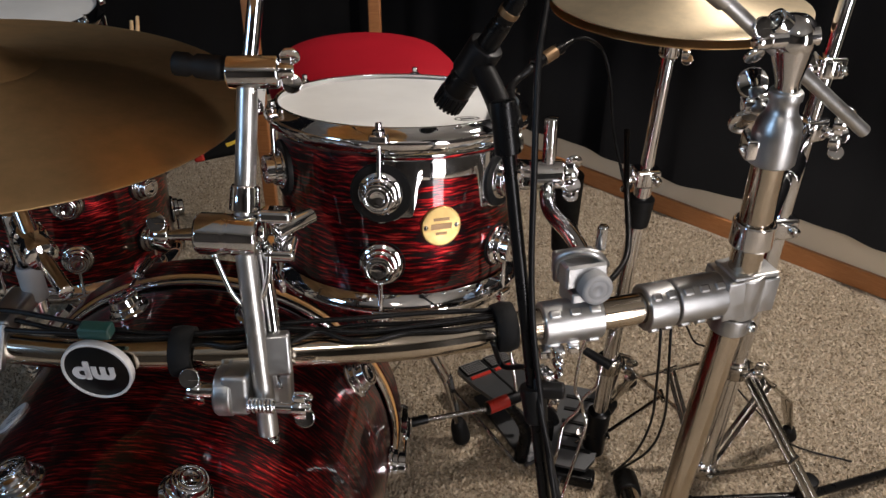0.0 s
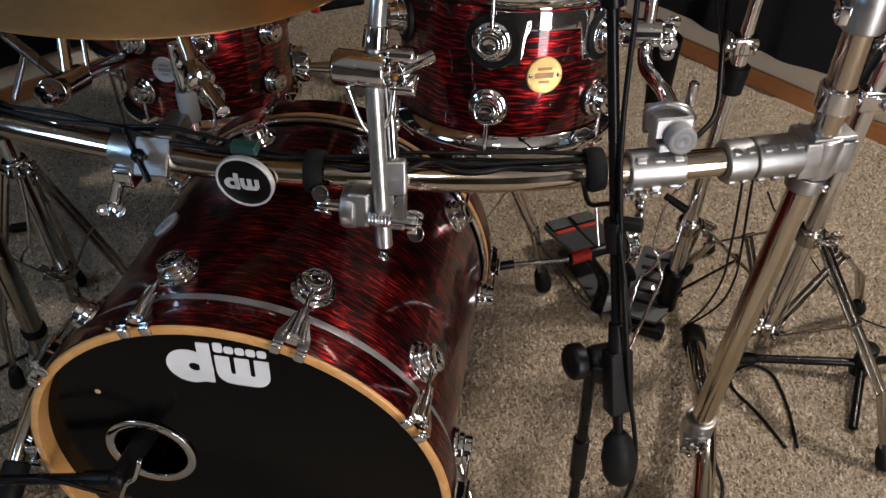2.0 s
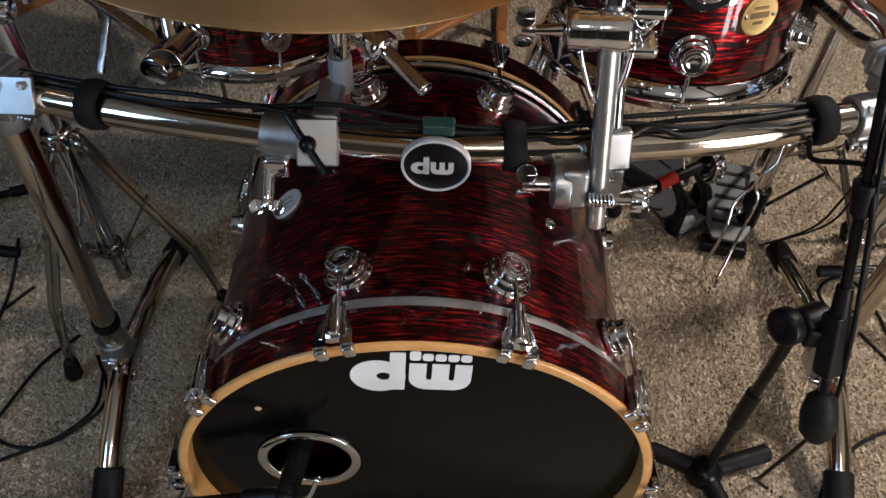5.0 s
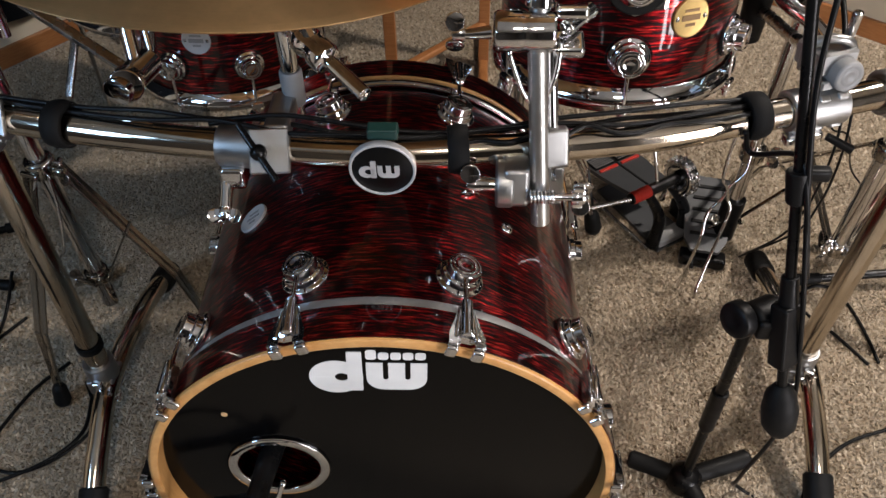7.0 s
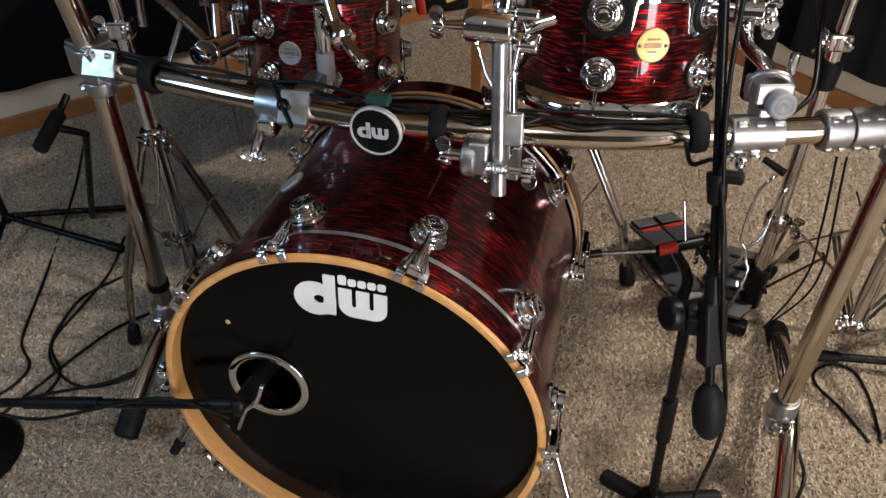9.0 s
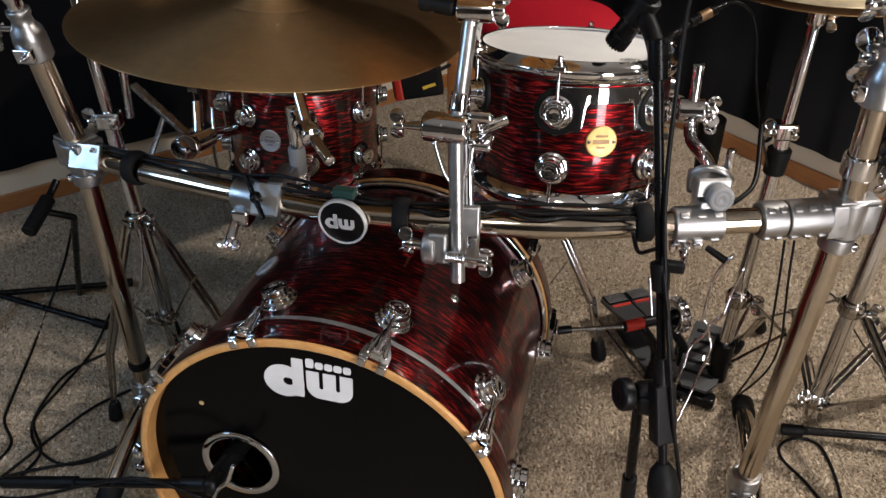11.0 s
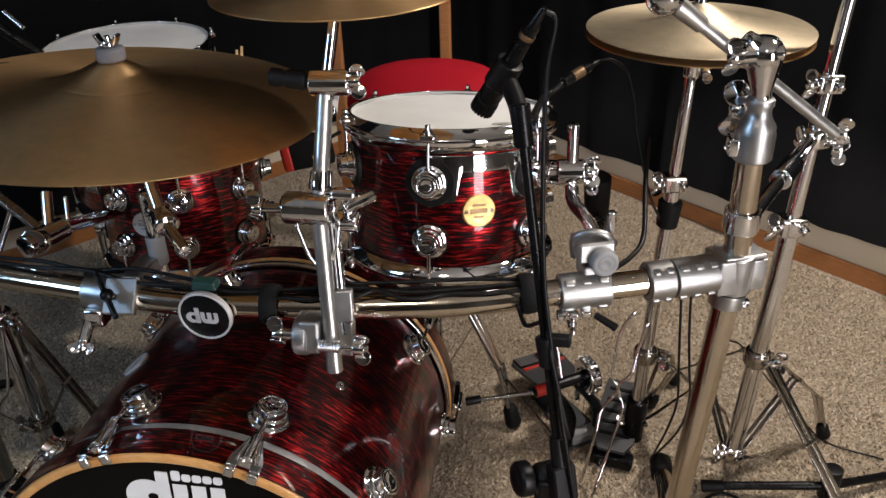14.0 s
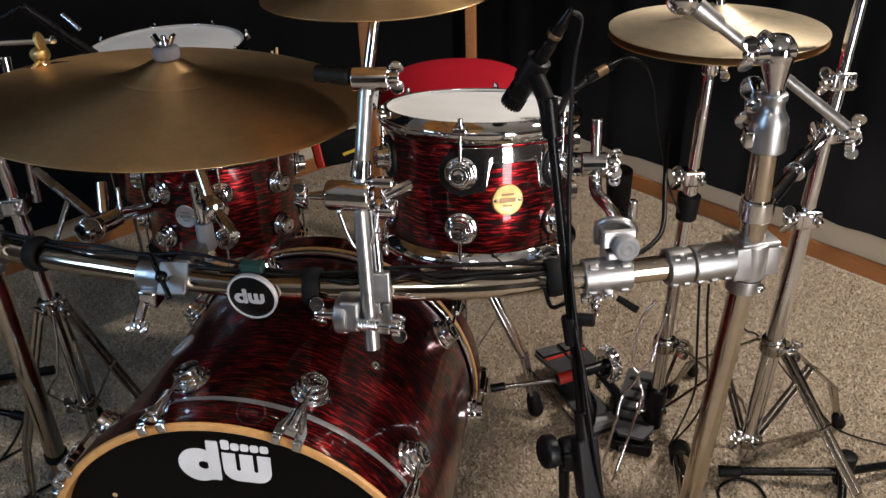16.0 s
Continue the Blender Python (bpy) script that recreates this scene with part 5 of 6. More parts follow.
for sx in (-1, 1):
    for j in range(6):
        row = part("tread", box((0.056, 0.0056, 0.006), BOARD @ pose(sx * 0.033, 0.038 + 0.0072 * j, 0.0125), 0.001), RUBBER, fb, "black ribbed grip")
        ticks = bmesh.new()
        for q in range(9):
            box((0.0034, 0.0034, 0.0012), BOARD @ pose(sx * 0.033 - 0.024 + 0.006 * q, 0.038 + 0.0072 * j, 0.0162), 0.0004, bm=ticks, segments=1)
        part("tick", ticks, PALE_GREY, row, "pale worn studs")
    part("red_stripe", box((0.052, 0.008, 0.0045), BOARD @ pose(sx * 0.032, 0.024, 0.012), 0.001), RED_PLASTIC, fb, "red stripe")
part("toe_block", box((0.075, 0.035, 0.022), PM @ pose(0.0, -0.165, 0.020), 0.005), PALE_GREY, pedal, "pale metal toe block")
ax = PM.to_3x3() @ Vector((1, 0, 0))
HUB = Vector((0.468, 0.712, 0.188)) + ax * 0.05
for sx in (-1, 1):
    part("pedestal", pipe([PM @ Vector((sx * 0.045, -0.165, 0.01)), PM @ Vector((sx * 0.036, -0.160, 0.09)), HUB + ax * (sx * 0.030)], 0.012, 10, 5, radii=(0.016, 0.010)), BLACK_METAL, pedal)
part("shaft", rod(HUB - ax * 0.075, HUB + ax * 0.075, 0.013, 16), BLACK_METAL, pedal)
part("red_hub", rod(HUB - ax * 0.072, HUB - ax * 0.024, 0.0138, 16), RED_PLASTIC, pedal, "red cam hub")
wheel = part("sprocket", lathe([(0.012, -0.014), (0.038, -0.014), (0.040, -0.011), (0.040, 0.011), (0.038, 0.014), (0.012, 0.014)], 32, along(HUB + ax * 0.068, HUB + ax * 0.12), True), CHROME, pedal)
teeth = bmesh.new()
for k in range(18):
    for dz in (-0.006, 0.006):
        box((0.006, 0.006, 0.007), along(HUB + ax * 0.068, HUB + ax * 0.12) @ pose(0, 0, dz, 0, 0, 20 * k) @ pose(0.042, 0, 0), 0.001, bm=teeth)
part("chain", teeth, STEEL, wheel, "roller chain")
chain = bmesh.new()
for k in range(9):
    p = HUB + ax * 0.068 + (PM.to_3x3() @ Vector((0, 0.036, 0))) + Vector((0, 0, -0.012 * k))
    box((0.012, 0.006, 0.010), Matrix.Translation(p) @ pose(0, 0, 0, 0, 0, 33), 0.002, bm=chain)
part("chain_run", chain, STEEL, wheel)
DS = Vector((0.297, 0.668, 0.170))
part("drive_shaft", rod(HUB - ax * 0.075, DS, 0.0055, 10), STEEL, pedal)
part("universal_joint", rod(DS, DS + (HUB - DS).normalized() * 0.035, 0.010, 12), BLACK_METAL, pedal)
part("beater_rod", rod(HUB, HUB + Vector((-0.02, 0.03, 0.10)), 0.004), CHROME, pedal)
part("side_frame", box((0.022, 0.09, 0.05), PM @ pose(0.070, -0.145, 0.035), 0.008), BLACK_METAL, pedal)
part("radius_rod", rod(PM @ Vector((-0.062, -0.17, 0.012)), PM @ Vector((-0.062, 0.10, 0.012)), 0.005), CHROME, pedal)

# ---- tom microphone on its short boom stand ----
MB = Vector((0.498, 0.150, 0.0))
CLUTCH, WEIGHT, TIP = Vector((0.480, 0.112, 0.526)), Vector((0.534, 0.052, 0.400)), Vector((0.437, 0.208, 1.015))
ms = thing("microphone_stand", MB, "short black microphone stand with boom and cast tripod base", "microphone stand", "black microphone stands")
bm = lathe([(0, 0.005), (0.028, 0.005), (0.032, 0.012), (0.030, 0.032), (0.020, 0.042), (0, 0.043)], 24, Matrix.Translation(MB))
part("hub", bm, BLACK_METAL, ms)
for q in ((0.623, 0.196, 0.014), (0.405, 0.190, 0.014), (0.545, 0.02, 0.014)):
    q = Vector(q)
    part("foot", rod(MB + Vector((0, 0, 0.022)), q + Vector((0, 0, 0.004)), 0.016, 16, 0.0165, edge=0.006), RUBBER, ms)
part("pole", rod(MB + Vector((0, 0, 0.03)), CLUTCH, 0.0085, 14), BLACK_METAL, ms)
part("sleeve", rod((MB + Vector((0, 0, 0.03))).lerp(CLUTCH, 0.38), (MB + Vector((0, 0, 0.03))).lerp(CLUTCH, 0.60), 0.0125, 16), PLASTIC, ms)
lab = (MB + Vector((0, 0, 0.03))).lerp(CLUTCH, 0.2)
for k in range(5):
    part("print_bar", box((0.004, 0.0015, 0.006), frame_at(lab + Vector((-0.003, -0.0088, -0.018 + 0.009 * k)), (0, 0, 1))), PAPER_WHITE, ms)
on = WEIGHT.lerp(TIP, 0.2)
part("clutch", lathe([(0, -0.022), (0.020, -0.022), (0.023, -0.017), (0.023, 0.012), (0.019, 0.020), (0, 0.022)], 24, along(CLUTCH + Vector((0.012, 0, 0)), CLUTCH + Vector((-1, -0.5, 0)))), PLASTIC, ms, "black plastic boom clutch")
part("clutch_arm", box((0.040, 0.026, 0.032), Matrix.Translation(CLUTCH.lerp(on, 0.55)), 0.006), PLASTIC, ms)
part("clutch_knob", lathe([(0, 0), (0.022, 0), (0.025, 0.003), (0.025, 0.016), (0.022, 0.020), (0.012, 0.021), (0.010, 0.019), (0, 0.019)], 28, frame_at(CLUTCH + Vector((-0.014, -0.006, 0.002)), (-1, -0.55, 0.15))), PLASTIC, ms, "round black tightening knob")
part("boom", rod(WEIGHT, TIP, 0.0068, 14), BLACK_METAL, ms, "glossy black boom tube")
part("boom_sleeve", box((0.034, 0.026, 0.098), along(WEIGHT.lerp(TIP, 0.125), TIP) @ pose(0, 0, 0.049), 0.004), PLASTIC, ms, "square black boom block")
part("boom_neck", rod(WEIGHT.lerp(TIP, 0.26), WEIGHT.lerp(TIP, 0.34), 0.0125, 16, 0.0105), PLASTIC, ms)
part("boom_lock", rod(WEIGHT.lerp(TIP, 0.50), WEIGHT.lerp(TIP, 0.565), 0.0125, 16, 0.0145), PLASTIC, ms)
part("lock_wing", box((0.03, 0.014, 0.016), Matrix.Translation(WEIGHT.lerp(TIP, 0.56) + Vector((0.018, -0.004, 0.002))), 0.004), PLASTIC, ms)
d = (WEIGHT - TIP).normalized()
part("counterweight", lathe([(0, -0.045), (0.010, -0.043), (0.020, -0.028), (0.0245, 0.0), (0.0225, 0.028), (0.013, 0.044), (0, 0.048)], 24, along(WEIGHT, WEIGHT + d)), RUBBER, ms, "rounded black counterweight")
MF, MBK = Vector((0.377, 0.300, 0.995)), Vector((0.451, 0.262, 1.129))
mic = thing("tom_microphone", MF, "black dynamic microphone with a ridged grille, aimed at the rack tom", "microphone", "microphones")
L = (MBK - MF).length
mm = along(MF, MBK)
part("grille", lathe([(0, 0), (0.0125, 0.0), (0.0150, 0.003), (0.0155, 0.016), (0.0150, 0.022), (0, 0.022)], 28, mm), RUBBER, mic, "dark ribbed grille")
gr = bmesh.new()
for k in range(20):
    box((0.0022, 0.0030, 0.019), mm @ pose(0, 0, 0.010, 0, 0, 18 * k) @ pose(0.0155, 0, 0), 0.0006, bm=gr)
part("grille_rib", gr, BLACK_METAL, mic)
part("body", lathe([(0.0150, 0.022), (0.0158, 0.026), (0.0158, 0.052), (0.0125, 0.060), (0.0115, 0.075), (0.0105, L * 0.72), (0.0095, L * 0.74)], 28, mm), BLACK_METAL, mic, "matt black tapered body")
part("plug", lathe([(0.0095, L * 0.74), (0.0098, L * 0.76), (0.0098, L * 0.92), (0.007, L * 0.97), (0.0045, L * 1.08), (0, L * 1.08)], 20, mm), BLACK_METAL, mic, "black connector")
part("plug_ring", lathe([(0.0100, L * 0.79), (0.0106, L * 0.795), (0.0106, L * 0.83), (0.0100, L * 0.835)], 20, mm), DULL_BRASS, mic, "dull brass ring")
clip = MF.lerp(MBK, 0.42)
part("clip", rod(clip - (MBK - MF).normalized() * 0.02, clip + (MBK - MF).normalized() * 0.02, 0.0185, 20), PLASTIC, mic, "black plastic clip")
part("swivel", pipe([clip, clip.lerp(TIP, 0.5) + Vector((0.004, 0, -0.004)), TIP + Vector((0, 0, 0.0))], 0.012, 12, 5), PLASTIC, mic)
part("stand_nut", rod(TIP + d * 0.03, TIP - d * 0.022, 0.013, 18), BLACK_METAL, mic)
cab = [MF + (MBK - MF) * 1.06, MBK + Vector((0.020, 0.0, -0.005)), (0.465, 0.220, 1.075), (0.466, 0.180, 0.983), (0.471, 0.160, 0.861), (0.485, 0.130, 0.755), WEIGHT.lerp(TIP, 0.22) + Vector((0.015, -0.012, 0)), WEIGHT + Vector((0.03, 0.02, -0.05)), (0.56, 0.10, 0.12), (0.60, 0.14, 0.006), (0.72, 0.05, 0.006), (0.95, -0.1, 0.006)]
solo("microphone_cable", pipe(cab, 0.0033, 8, 6), CABLE, "black cable hanging beside the microphone boom", "cable", group="microphone cables")

# ---- hi-hat microphone ----
N0, N1 = Vector((0.481, 0.541, 0.957)), Vector((0.536, 0.588, 0.979))
hm = thing("pencil_microphone", N0, "slim black pencil microphone with a brass band, beside the hi-hat", "microphone", "microphones")
part("body", rod(N0, N0.lerp(N1, 0.72), 0.0085, 16), BLACK_METAL, hm)
part("band", rod(N0.lerp(N1, 0.25), N0.lerp(N1, 0.55), 0.0090, 16), DULL_BRASS, hm, "dull brass band")
part("tip", rod(N0.lerp(N1, 0.7), N1, 0.005, 12, 0.003), BLACK_METAL, hm)
part("arm", pipe([N0, N0 + Vector((-0.03, -0.05, -0.012)), TIP + Vector((0.012, 0.004, 0.0))], 0.0055, 10, 6), PLASTIC, hm)
solo("microphone_cable", pipe([N1, (0.556, 0.592, 0.980), (0.581, 0.608, 0.958), (0.597, 0.609, 0.914), (0.612, 0.613, 0.834), (0.639, 0.590, 0.744), on_hat(0.62) + Vector((-0.016, -0.016, 0))], 0.0024, 8, 6), CABLE, "thin cable curving down from the pencil microphone", "cable", group="microphone cables")

# ---- bass drum microphone boom ----
K1 = Vector((-0.180, -0.072, 0.338))
K0 = Vector((-0.835, -0.085, 0.165))
kb = thing("microphone_stand", (K0.x, K0.y, 0.0), "low black boom stand reaching to the bass drum's port", "microphone stand", "black microphone stands")
part("boom", rod(K0, K1, 0.0085, 14), BLACK_METAL, kb)
part("boom_sleeve", rod(K0.lerp(K1, 0.35), K0.lerp(K1, 0.60), 0.0115, 14), PLASTIC, kb)
part("boom_tip", rod(K0.lerp(K1, 0.93), K1 + (K1 - K0).normalized() * 0.02, 0.0125, 14), PLASTIC, kb)
part("pole", rod((K0.x, K0.y, 0.02), K0, 0.0095), BLACK_METAL, kb)
part("base", lathe([(0, 0), (0.11, 0), (0.115, 0.006), (0.10, 0.016), (0.02, 0.028), (0, 0.028)], 36, Matrix.Translation((K0.x, K0.y, 0.0))), BLACK_METAL, kb)
km = thing("bass_drum_microphone", K1, "small black microphone on a chrome stem in the bass drum's port", "microphone", "microphones")
part("swivel", lathe([(0, -0.016), (0.012, -0.012), (0.016, 0), (0.012, 0.012), (0, 0.016)], 16, Matrix.Translation(K1 + Vector((0.012, -0.004, 0.004)))), PLASTIC, km)
part("body", rod(K1 + Vector((0.012, 0.0, 0.006)), K1 + Vector((0.03, 0.12, 0.02)), 0.014, 20, 0.018), BLACK_METAL, km)
# part of this rod is the reflection in the glossy head, modelled as solid
part("stem", pipe([K1 + Vector((0.005, -0.01, -0.045)), K1 + Vector((0.028, -0.012, 0.008)), K1 + Vector((0.045, -0.008, 0.025)), K1 + Vector((0.058, 0.0, 0.06))], 0.0035, 8, 6), CHROME, km, "thin chrome stem, drawn on to include its reflection in the head")
solo("microphone_cable", pipe([K1 + Vector((0.0, -0.02, -0.01)), K1 + Vector((-0.12, -0.03, 0.012)), K0.lerp(K1, 0.4) + Vector((0, -0.012, -0.03)), K0.lerp(K1, 0.15) + Vector((0, -0.012, -0.008)), K0 + Vector((0.01, -0.02, -0.06)), (K0.x + 0.05, K0.y - 0.02, 0.03), (K0.x + 0.2, K0.y - 0.15, 0.005)], 0.0032, 8, 6), CABLE, "black cable looped round the bass drum boom", "cable", group="microphone cables")

# ---- stands and clutter by the other wall ----
LS0, LS1 = Vector((-0.600, 0.452, 0.12)), Vector((-0.640, 0.470, 1.02))


def on_left(z):
    return LS0.lerp(LS1, (z - LS0.z) / (LS1.z - LS0.z))


ls = thing("cymbal_stand", (LS0.x, LS0.y, 0), "chrome stand with wire struts and folding legs beside the rack", "cymbal stand", "chrome stands")
part("lower_tube", rod(LS0, on_left(0.70), 0.0150, 18), CHROME, ls)
part("upper_tube", rod(on_left(0.69), LS1, 0.0115, 16), CHROME, ls)
part("tube_clamp", clamp_block(bmesh.new(), on_left(0.70), (0.3, -1, 0), 1.1), CHROME, ls)
part("side_tube", rod(on_left(0.70) + Vector((0.035, 0.02, 0.0)), on_left(0.99) + Vector((0.06, 0.03, 0.0)), 0.009), CHROME, ls)
tripod(ls, on_left(0.20), on_left(0.468), round_feet(LS0, (-0.676, 0.286, 0.012)), mat=DARK_NICKEL)
wl = bmesh.new()
pipe([(-0.609, 0.425, 0.472), (-0.631, 0.415, 0.414), (-0.653, 0.400, 0.344), (-0.673, 0.390, 0.269)], 0.0030, 8, 5, bm=wl)
pipe([(-0.587, 0.425, 0.476), (-0.591, 0.415, 0.406), (-0.603, 0.400, 0.330), (-0.620, 0.395, 0.304), (-0.636, 0.390, 0.276)], 0.0030, 8, 5, bm=wl)
part("wire_leg", wl, CHROME, ls, "bent chrome wire strut")
bm = clamp_block(bmesh.new(), (-0.373, 0.366, 1.008), (0.2, -1, 0), 0.8)
topc = part("top_tilter", bm, CHROME, ls)
part("top_rod", rod(LS1, (-0.388, 0.389, 1.053), 0.007), CHROME, ls)
part("gold_wing", wing_nut(bmesh.new(), (-0.397, 0.365, 1.036), (0.2, -1, 0.2), (0.3, 0, 1), 1.7), GOLD, topc, "brassy wing nut")
om = thing("overhead_boom", (-0.470, 0.468, 1.078), "black microphone boom reaching over the crash cymbal", "boom arm")
part("boom", rod((-0.490, 0.471, 1.088), (-0.390, 0.496, 0.996), 0.009, 12), BLACK_METAL, om)
part("clip", rod((-0.435, 0.494, 1.069), (-0.402, 0.486, 1.045), 0.004), STEEL, om)
part("holder", rod((-0.490, 0.471, 1.088), LS1, 0.006), BLACK_METAL, om)

# flat arms and brackets of the lower tom
arm2 = thing("tom_bracket", (-0.293, 0.240, 0.785), "chrome tom bracket with flat arms and knurled barrel", "clamp")
part("barrel", rod((-0.321, 0.238, 0.774), (-0.303, 0.314, 0.770), 0.0185, 22), CHROME, arm2)
part("barrel_ring", rod((-0.310, 0.244, 0.779), (-0.314, 0.264, 0.773), 0.0215, 22), CHROME, arm2)
part("flat_arm", strip((-0.447, 0.327, 0.846), (-0.333, 0.303, 0.766), 0.016, 0.008), STEEL, arm2)
part("strut", strip((-0.398, 0.328, 0.791), (-0.410, 0.284, 0.733), 0.010, 0.006), STEEL, arm2)
part("upright_rod", rod((-0.323, 0.324, 0.828), (-0.311, 0.290, 0.775), 0.009), CHROME, arm2)
part("thin_rod", rod((-0.317, 0.358, 0.803), (-0.306, 0.332, 0.761), 0.004), CHROME, arm2)
part("shell_mount", rod((-0.303, 0.314, 0.770), LOW_M @ Vector((-0.10, -0.135, 0.13)), 0.012), CHROME, arm2)

bl = thing("microphone_stand", (-1.265, 0.628, 0.020), "black microphone stand with folding legs on the carpet", "microphone stand", "black microphone stands")
hubl = Vector((-1.242, 0.578, 0.060))
for q in ((-0.946, 0.775, 0.014), (-0.898, 0.580, 0.014), (-1.164, 0.363, 0.014)):
    part("leg", rod(hubl, q, 0.0085, 12), BLACK_METAL, bl)
    part("rubber_foot", rod(Vector(q).lerp(hubl, 0.12), q, 0.0125, 12), RUBBER, bl)
part("pole", rod(hubl + Vector((0, 0, -0.02)), hubl + Vector((-0.02, 0.0, 0.75)), 0.010), BLACK_METAL, bl)
pg = thing("boom_grip", (-0.814, 0.373, 0.463), "black boom end with rubber grip behind the rack", "boom arm")
part("grip", rod((-0.805, 0.344, 0.472), (-0.816, 0.436, 0.502), 0.016, 16), RUBBER, pg)
part("rod", rod((-0.816, 0.436, 0.502), (-0.818, 0.477, 0.525), 0.008), BLACK_METAL, pg)
part("cross_bar", rod((-0.824, 0.394, 0.498), (-0.770, 0.443, 0.457), 0.008), BLACK_METAL, pg)
part("stem", rod((-0.770, 0.443, 0.457), (-1.073, 0.697, 0.006), 0.008), BLACK_METAL, pg)

# ---- low black stand by the other stand ----
br0, br1 = Vector((0.836, 0.630, 0.022)), Vector((1.086, 0.636, 0.050))
rb = thing("microphone_stand", br1, "low black microphone stand whose legs lie on the carpet", "microphone stand", "black microphone stands")
part("leg", rod(br0, br1, 0.0095, 14), BLACK_METAL, rb)
part("rubber_foot", rod(br0 + (br0 - br1).normalized() * 0.012, br0.lerp(br1, 0.14), 0.0135, 14, 0.012), RUBBER, rb)
part("leg", rod((1.050, 0.485, 0.012), br1, 0.0095, 14), BLACK_METAL, rb)
part("leg", rod(br1 + Vector((0.25, 0.12, -0.036)), br1, 0.0095, 14), BLACK_METAL, rb)
part("hub", rod(br1 + Vector((0, 0, -0.03)), br1 + Vector((0, 0, 0.05)), 0.020, 16), PLASTIC, rb)


# ---- floor cables ----
def floor_cable(points, r=0.0036, label="black cable lying in loops on the carpet"):
    return solo("floor_cable", pipe(points, r, 8, 6), CABLE, label, "cable", group="floor cables")


floor_cable([(-0.650, 0.337, 0.006), (-0.602, 0.246, 0.006), (-0.640, 0.176, 0.006), (-0.713, 0.136, 0.006), (-0.794, 0.161, 0.006), (-0.850, 0.209, 0.006), (-0.881, 0.287, 0.006), (-0.891, 0.398, 0.006), (-0.836, 0.498, 0.006)])
floor_cable([(-0.830, 0.028, 0.006), (-0.803, 0.122, 0.009), (-0.780, 0.208, 0.011), (-0.749, 0.313, 0.008), (-0.700, 0.384, 0.006)])
floor_cable([(-0.950, 0.620, 0.300), (-1.073, 0.674, 0.120), (-1.116, 0.617, 0.006), (-1.033, 0.440, 0.006), (-0.954, 0.258, 0.006), (-0.924, 0.209, 0.006), (-0.866, 0.160, 0.006), (-0.862, 0.101, 0.006), (-0.888, 0.045, 0.006)])
floor_cable([(-0.852, 0.041, 0.012), (-0.758, 0.102, 0.012), (-0.666, 0.155, 0.012), (-0.616, 0.219, 0.012), (-0.624, 0.299, 0.012)])
floor_cable([(-0.888, 0.591, 0.050), (-0.882, 0.490, 0.006), (-0.869, 0.336, 0.010), (-0.857, 0.229, 0.012), (-0.780, 0.152, 0.010), (-0.780, 0.073, 0.006)])
floor_cable([(0.935, 0.422, 0.006), (0.932, 0.503, 0.006), (0.921, 0.573, 0.006), (0.903, 0.616, 0.006), (0.863, 0.625, 0.006), (0.824, 0.595, 0.006), (0.823, 0.552, 0.006), (0.867, 0.494, 0.006), (0.913, 0.417, 0.006)])
floor_cable([(0.757, 0.337, 0.050), (0.781, 0.296, 0.006), (0.755, 0.218, 0.006), (0.711, 0.138, 0.006), (0.665, 0.054, 0.006)])
floor_cable([(0.728, 0.148, 0.008), (0.763, 0.197, 0.012), (0.827, 0.242, 0.008), (0.922, 0.275, 0.006)])
floor_cable([(0.834, 0.797, 0.350), (0.872, 0.825, 0.280), (0.899, 0.799, 0.280), (1.034, 0.960, 0.050), (1.093, 0.905, 0.006), (1.133, 0.822, 0.006), (1.248, 0.780, 0.006)], 0.0022, "thin black cable trailing from the stand")
# cables that hang from the clamp and feed the mount
solo("hanging_cable", pipe([(0.707, 0.527, 0.578), (0.710, 0.503, 0.508), (0.718, 0.511, 0.426), (0.730, 0.542, 0.322), (0.721, 0.568, 0.220), (0.720, 0.710, 0.006)], 0.0024, 8, 6), CABLE, "thin black cable hanging down behind the rack", "cable", group="microphone cables")
solo("hanging_cable", pipe([(0.724, 0.531, 0.577), (0.727, 0.508, 0.507), (0.738, 0.516, 0.425), (0.753, 0.548, 0.321), (0.745, 0.574, 0.219), (0.720, 0.710, 0.006)], 0.0024, 8, 6), CABLE, "thin black cable hanging down behind the rack", "cable", group="microphone cables")
solo("microphone_cable", pipe([(0.629, 0.602, 0.842), (0.623, 0.518, 0.795), (0.620, 0.432, 0.745), (0.599, 0.382, 0.734), (0.565, 0.332, 0.738), (0.515, 0.283, 0.741), (0.468, 0.250, 0.738), bar_at(0.44)[0] + Vector((0, 0, 0.03))], 0.0042, 8, 6), CABLE, "black cable bending down over the cast mount", "cable", group="microphone cables")
solo("microphone_cable", pipe([bar_at(0.437)[0] + Vector((0, -0.02, 0.0)), bar_at(0.45)[0] + Vector((0, -0.03, -0.03)), (0.477, 0.150, 0.760), (0.489, 0.120, 0.725), WEIGHT.lerp(TIP, 0.35) + Vector((0.016, -0.01, 0))], 0.0034, 8, 6), CABLE, "black cable dropping from the bar's strap to the boom", "cable", group="microphone cables")

# ---- wooden frame, stick bag and sticks behind the toms ----
W0, W1 = Vector((0.142, 1.475, 0.785)), Vector((-0.097, 1.223, 0.531))
wf = thing("wooden_frame", (W0.x, W0.y, 0), "brown wooden upright frame behind the drum stool", "wooden frame")
part("upright", box((0.030, 0.024, 1.40), Matrix.Translation((W0.x, W0.y, 0.70)), 0.003), SKIRTING_WOOD, wf)
part("upright", box((0.030, 0.024, 1.10), Matrix.Translation((W1.x, W1.y, 0.55)), 0.003), SKIRTING_WOOD, wf)
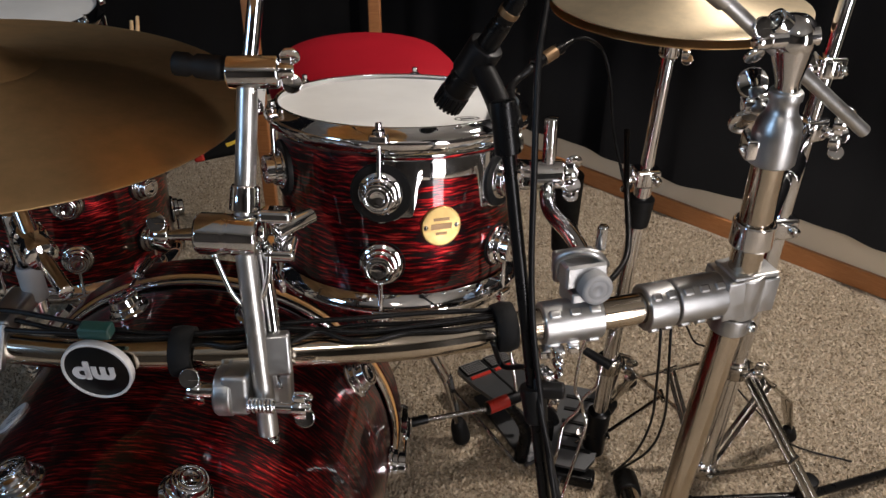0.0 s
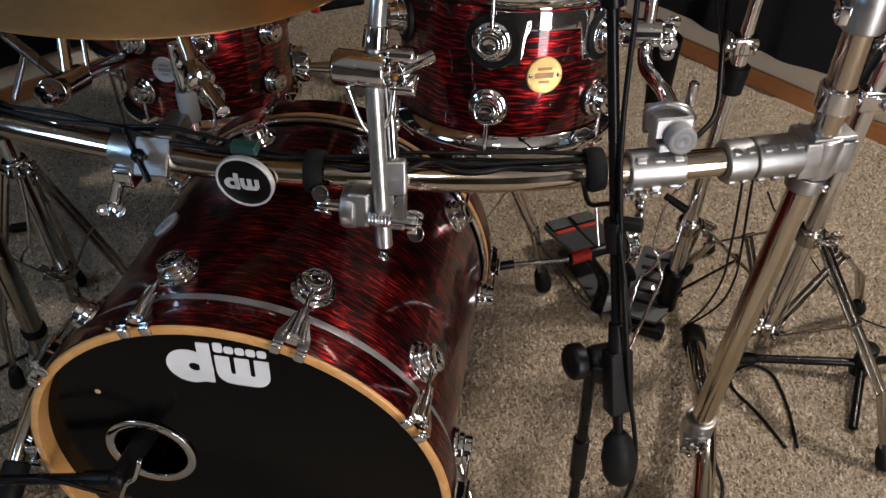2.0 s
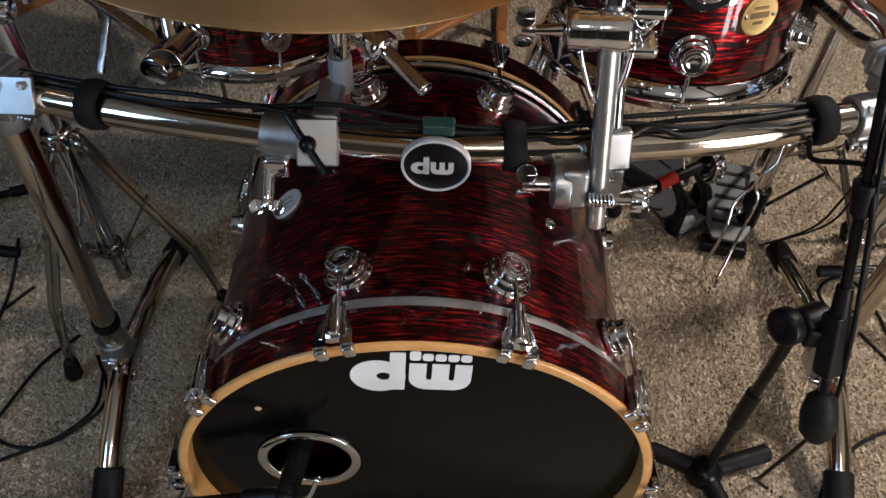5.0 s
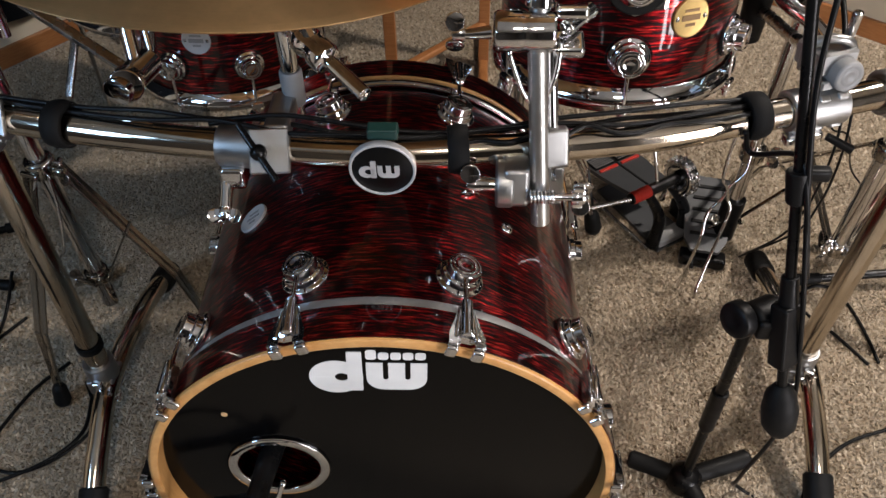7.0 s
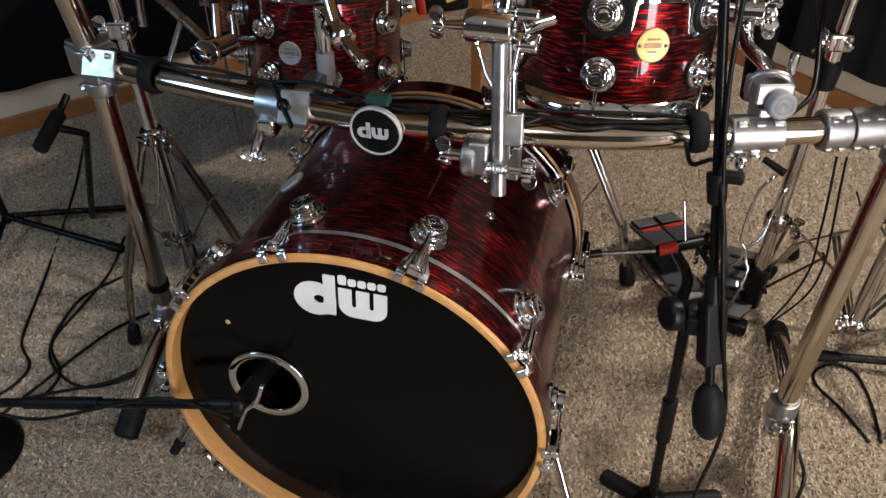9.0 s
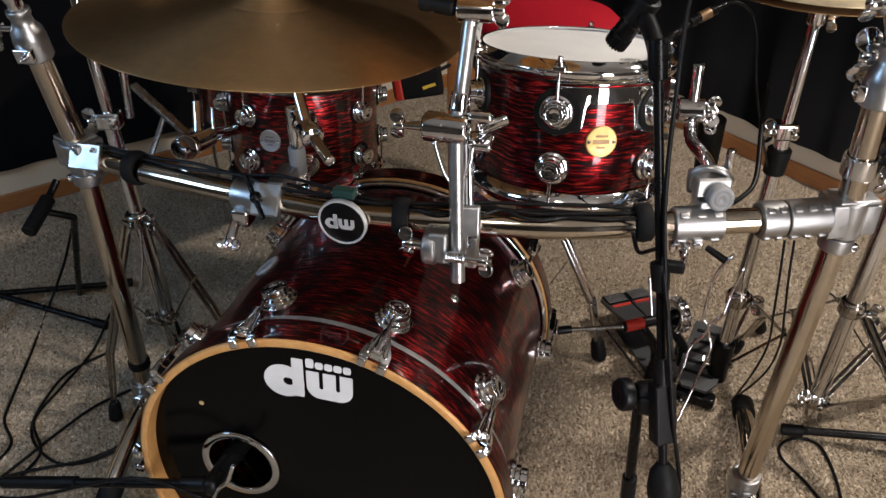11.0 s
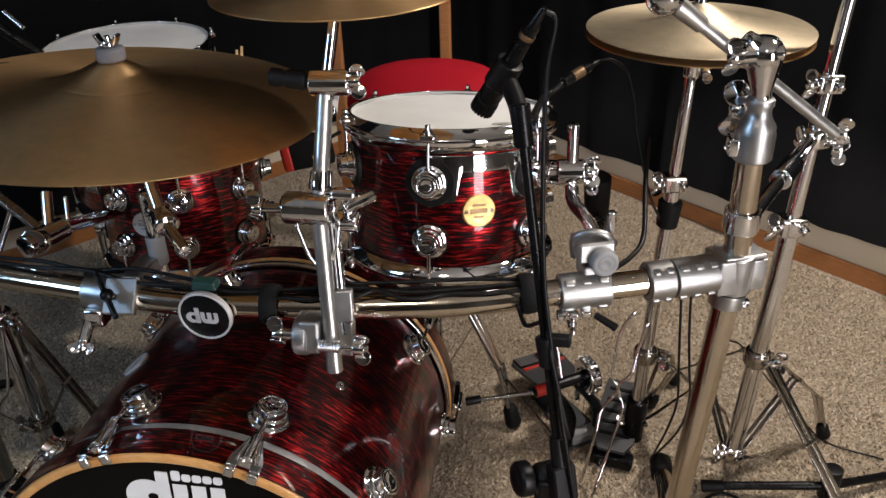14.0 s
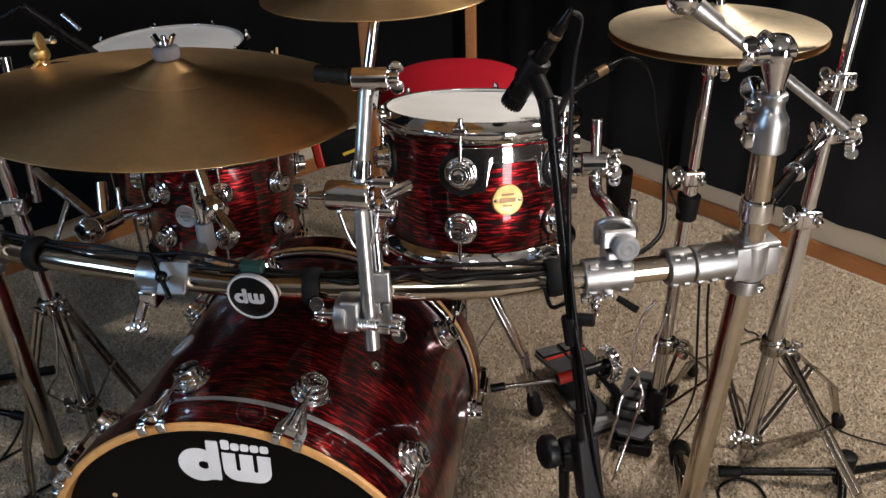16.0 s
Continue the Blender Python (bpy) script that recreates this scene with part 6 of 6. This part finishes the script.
part("cross_bar", strip((W0.x, W0.y, 0.50), (W1.x, W1.y, 0.50), 0.024, 0.018), SKIRTING_WOOD, wf)
part("cross_bar", strip((W0.x, W0.y, 0.14), (W1.x, W1.y, 0.14), 0.024, 0.018), SKIRTING_WOOD, wf)
part("foot", strip((W0.x, W0.y - 0.15, 0.015), (W0.x, W0.y + 0.15, 0.015), 0.028, 0.028), SKIRTING_WOOD, wf)
part("foot", strip((W1.x, W1.y - 0.15, 0.015), (W1.x, W1.y + 0.15, 0.015), 0.028, 0.028), SKIRTING_WOOD, wf)
BG = frame_at((-0.176, 1.142, 0.560), (0.25, -1, 0.1))
bag = thing("stick_bag", BG.copy(), "black nylon stick bag with red trim and a yellow mark", "stick bag")
part("body", box((0.135, 0.085, 0.045), BG @ pose(0, 0, 0, 0, 0, 8), 0.012), BAG_CLOTH, bag)
part("trim", box((0.024, 0.088, 0.048), BG @ pose(-0.052, -0.004, 0, 0, 0, 8), 0.006), RED_PLASTIC, bag, "red trim")
part("mark", box((0.036, 0.008, 0.002), BG @ pose(0.032, -0.006, 0.0235, 0, 0, 18), 0.0005), worn("yellow_print", (0.65, 0.45, 0.04), 0.5, 0.0), bag, "yellow printed mark")
part("hanger", rod(BG @ Vector((0.05, 0.02, -0.02)), (W1.x, W1.y, BG.translation.z + 0.03), 0.005), BAG_CLOTH, bag)
for a, b in (((-0.293, 1.056, 0.817), (-0.295, 1.071, 0.843)), ((-0.282, 1.058, 0.816), (-0.284, 1.077, 0.850))):
    solo("drumstick", rod(a, b, 0.0045, 10, 0.0035), STICK_WOOD, "pale hickory drumstick tip standing beside the floor tom", "drumstick", group="drumsticks")
sq = Vector((-0.287, 1.053, 0.809))
hold = thing("stick_holder", sq, "black stick holder on the floor tom's rim", "stick holder")
part("cup", lathe([(0.008, -0.06), (0.016, -0.06), (0.018, 0.012), (0.014, 0.012), (0.013, -0.05), (0.008, -0.05)], 18, Matrix.Translation(sq), True), PLASTIC, hold)
part("arm", rod(sq + Vector((0, 0, -0.03)), FLOOR_M @ Vector((0.19, -0.09, 0.40)), 0.005), STEEL, hold)
for k in range(3):
    a = radians(-60 + 120 * k)
    p = FLOOR_M @ Vector((0.222 * math.cos(a), 0.222 * math.sin(a), 0.16))
    part("leg", rod(p + Vector((0, 0, 0.10)), (p.x, p.y, 0.01), 0.006), CHROME, floor_tom)
    part("leg_bracket", box((0.03, 0.035, 0.05), Matrix.Translation(FLOOR_M @ Vector((0.214 * math.cos(a), 0.214 * math.sin(a), 0.17))), 0.008), CHROME, floor_tom)


# ---- carpet pile ----
def carpet_pile(x0, x1, y0, y1, step=0.0058):
    """Short leaning tufts over the part of the carpet in view, as one sheet of pile."""
    rng = np.random.default_rng(4)
    nx, ny = int((x1 - x0) / step), int((y1 - y0) / step)
    gx, gy = np.meshgrid(x0 + step * np.arange(nx), y0 + step * np.arange(ny))
    base = np.stack([gx.ravel(), gy.ravel()], 1) + rng.uniform(-0.4, 0.4, (nx * ny, 2)) * step
    corner = np.array([CORNER.x, CORNER.y])
    keep = ((base - corner) @ np.array([WALL_L.x, WALL_L.y]) > 0.03) & ((base - corner) @ np.array([WALL_R.x, WALL_R.y]) > 0.03)
    base = base[keep]
    n = len(base)
    turn = rng.uniform(0, 2 * math.pi, n)
    wide = step * rng.uniform(0.50, 0.85, n)
    verts = np.zeros((n, 4, 3))
    for k in range(3):
        verts[:, k, 0] = base[:, 0] + wide * np.cos(turn + 2.0944 * k)
        verts[:, k, 1] = base[:, 1] + wide * np.sin(turn + 2.0944 * k)
        verts[:, k, 2] = 0.0005
    verts[:, 3, :2] = base + rng.normal(0, 0.0036, (n, 2))
    verts[:, 3, 2] = rng.uniform(0.0030, 0.0080, n)
    idx = (np.arange(n) * 4)[:, None]
    faces = np.concatenate([idx + np.array([[0, 1, 3]]), idx + np.array([[1, 2, 3]]), idx + np.array([[2, 0, 3]])])
    me = bpy.data.meshes.new("carpet_pile")
    me.from_pydata(verts.reshape(-1, 3).tolist(), [], faces.tolist())
    me.materials.append(PILE)
    return tagged(new("carpet_pile", me), "short beige carpet pile, flecked light and dark", "carpet pile", kind="stuff")


carpet_pile(-1.75, 1.55, -0.15, 2.75)
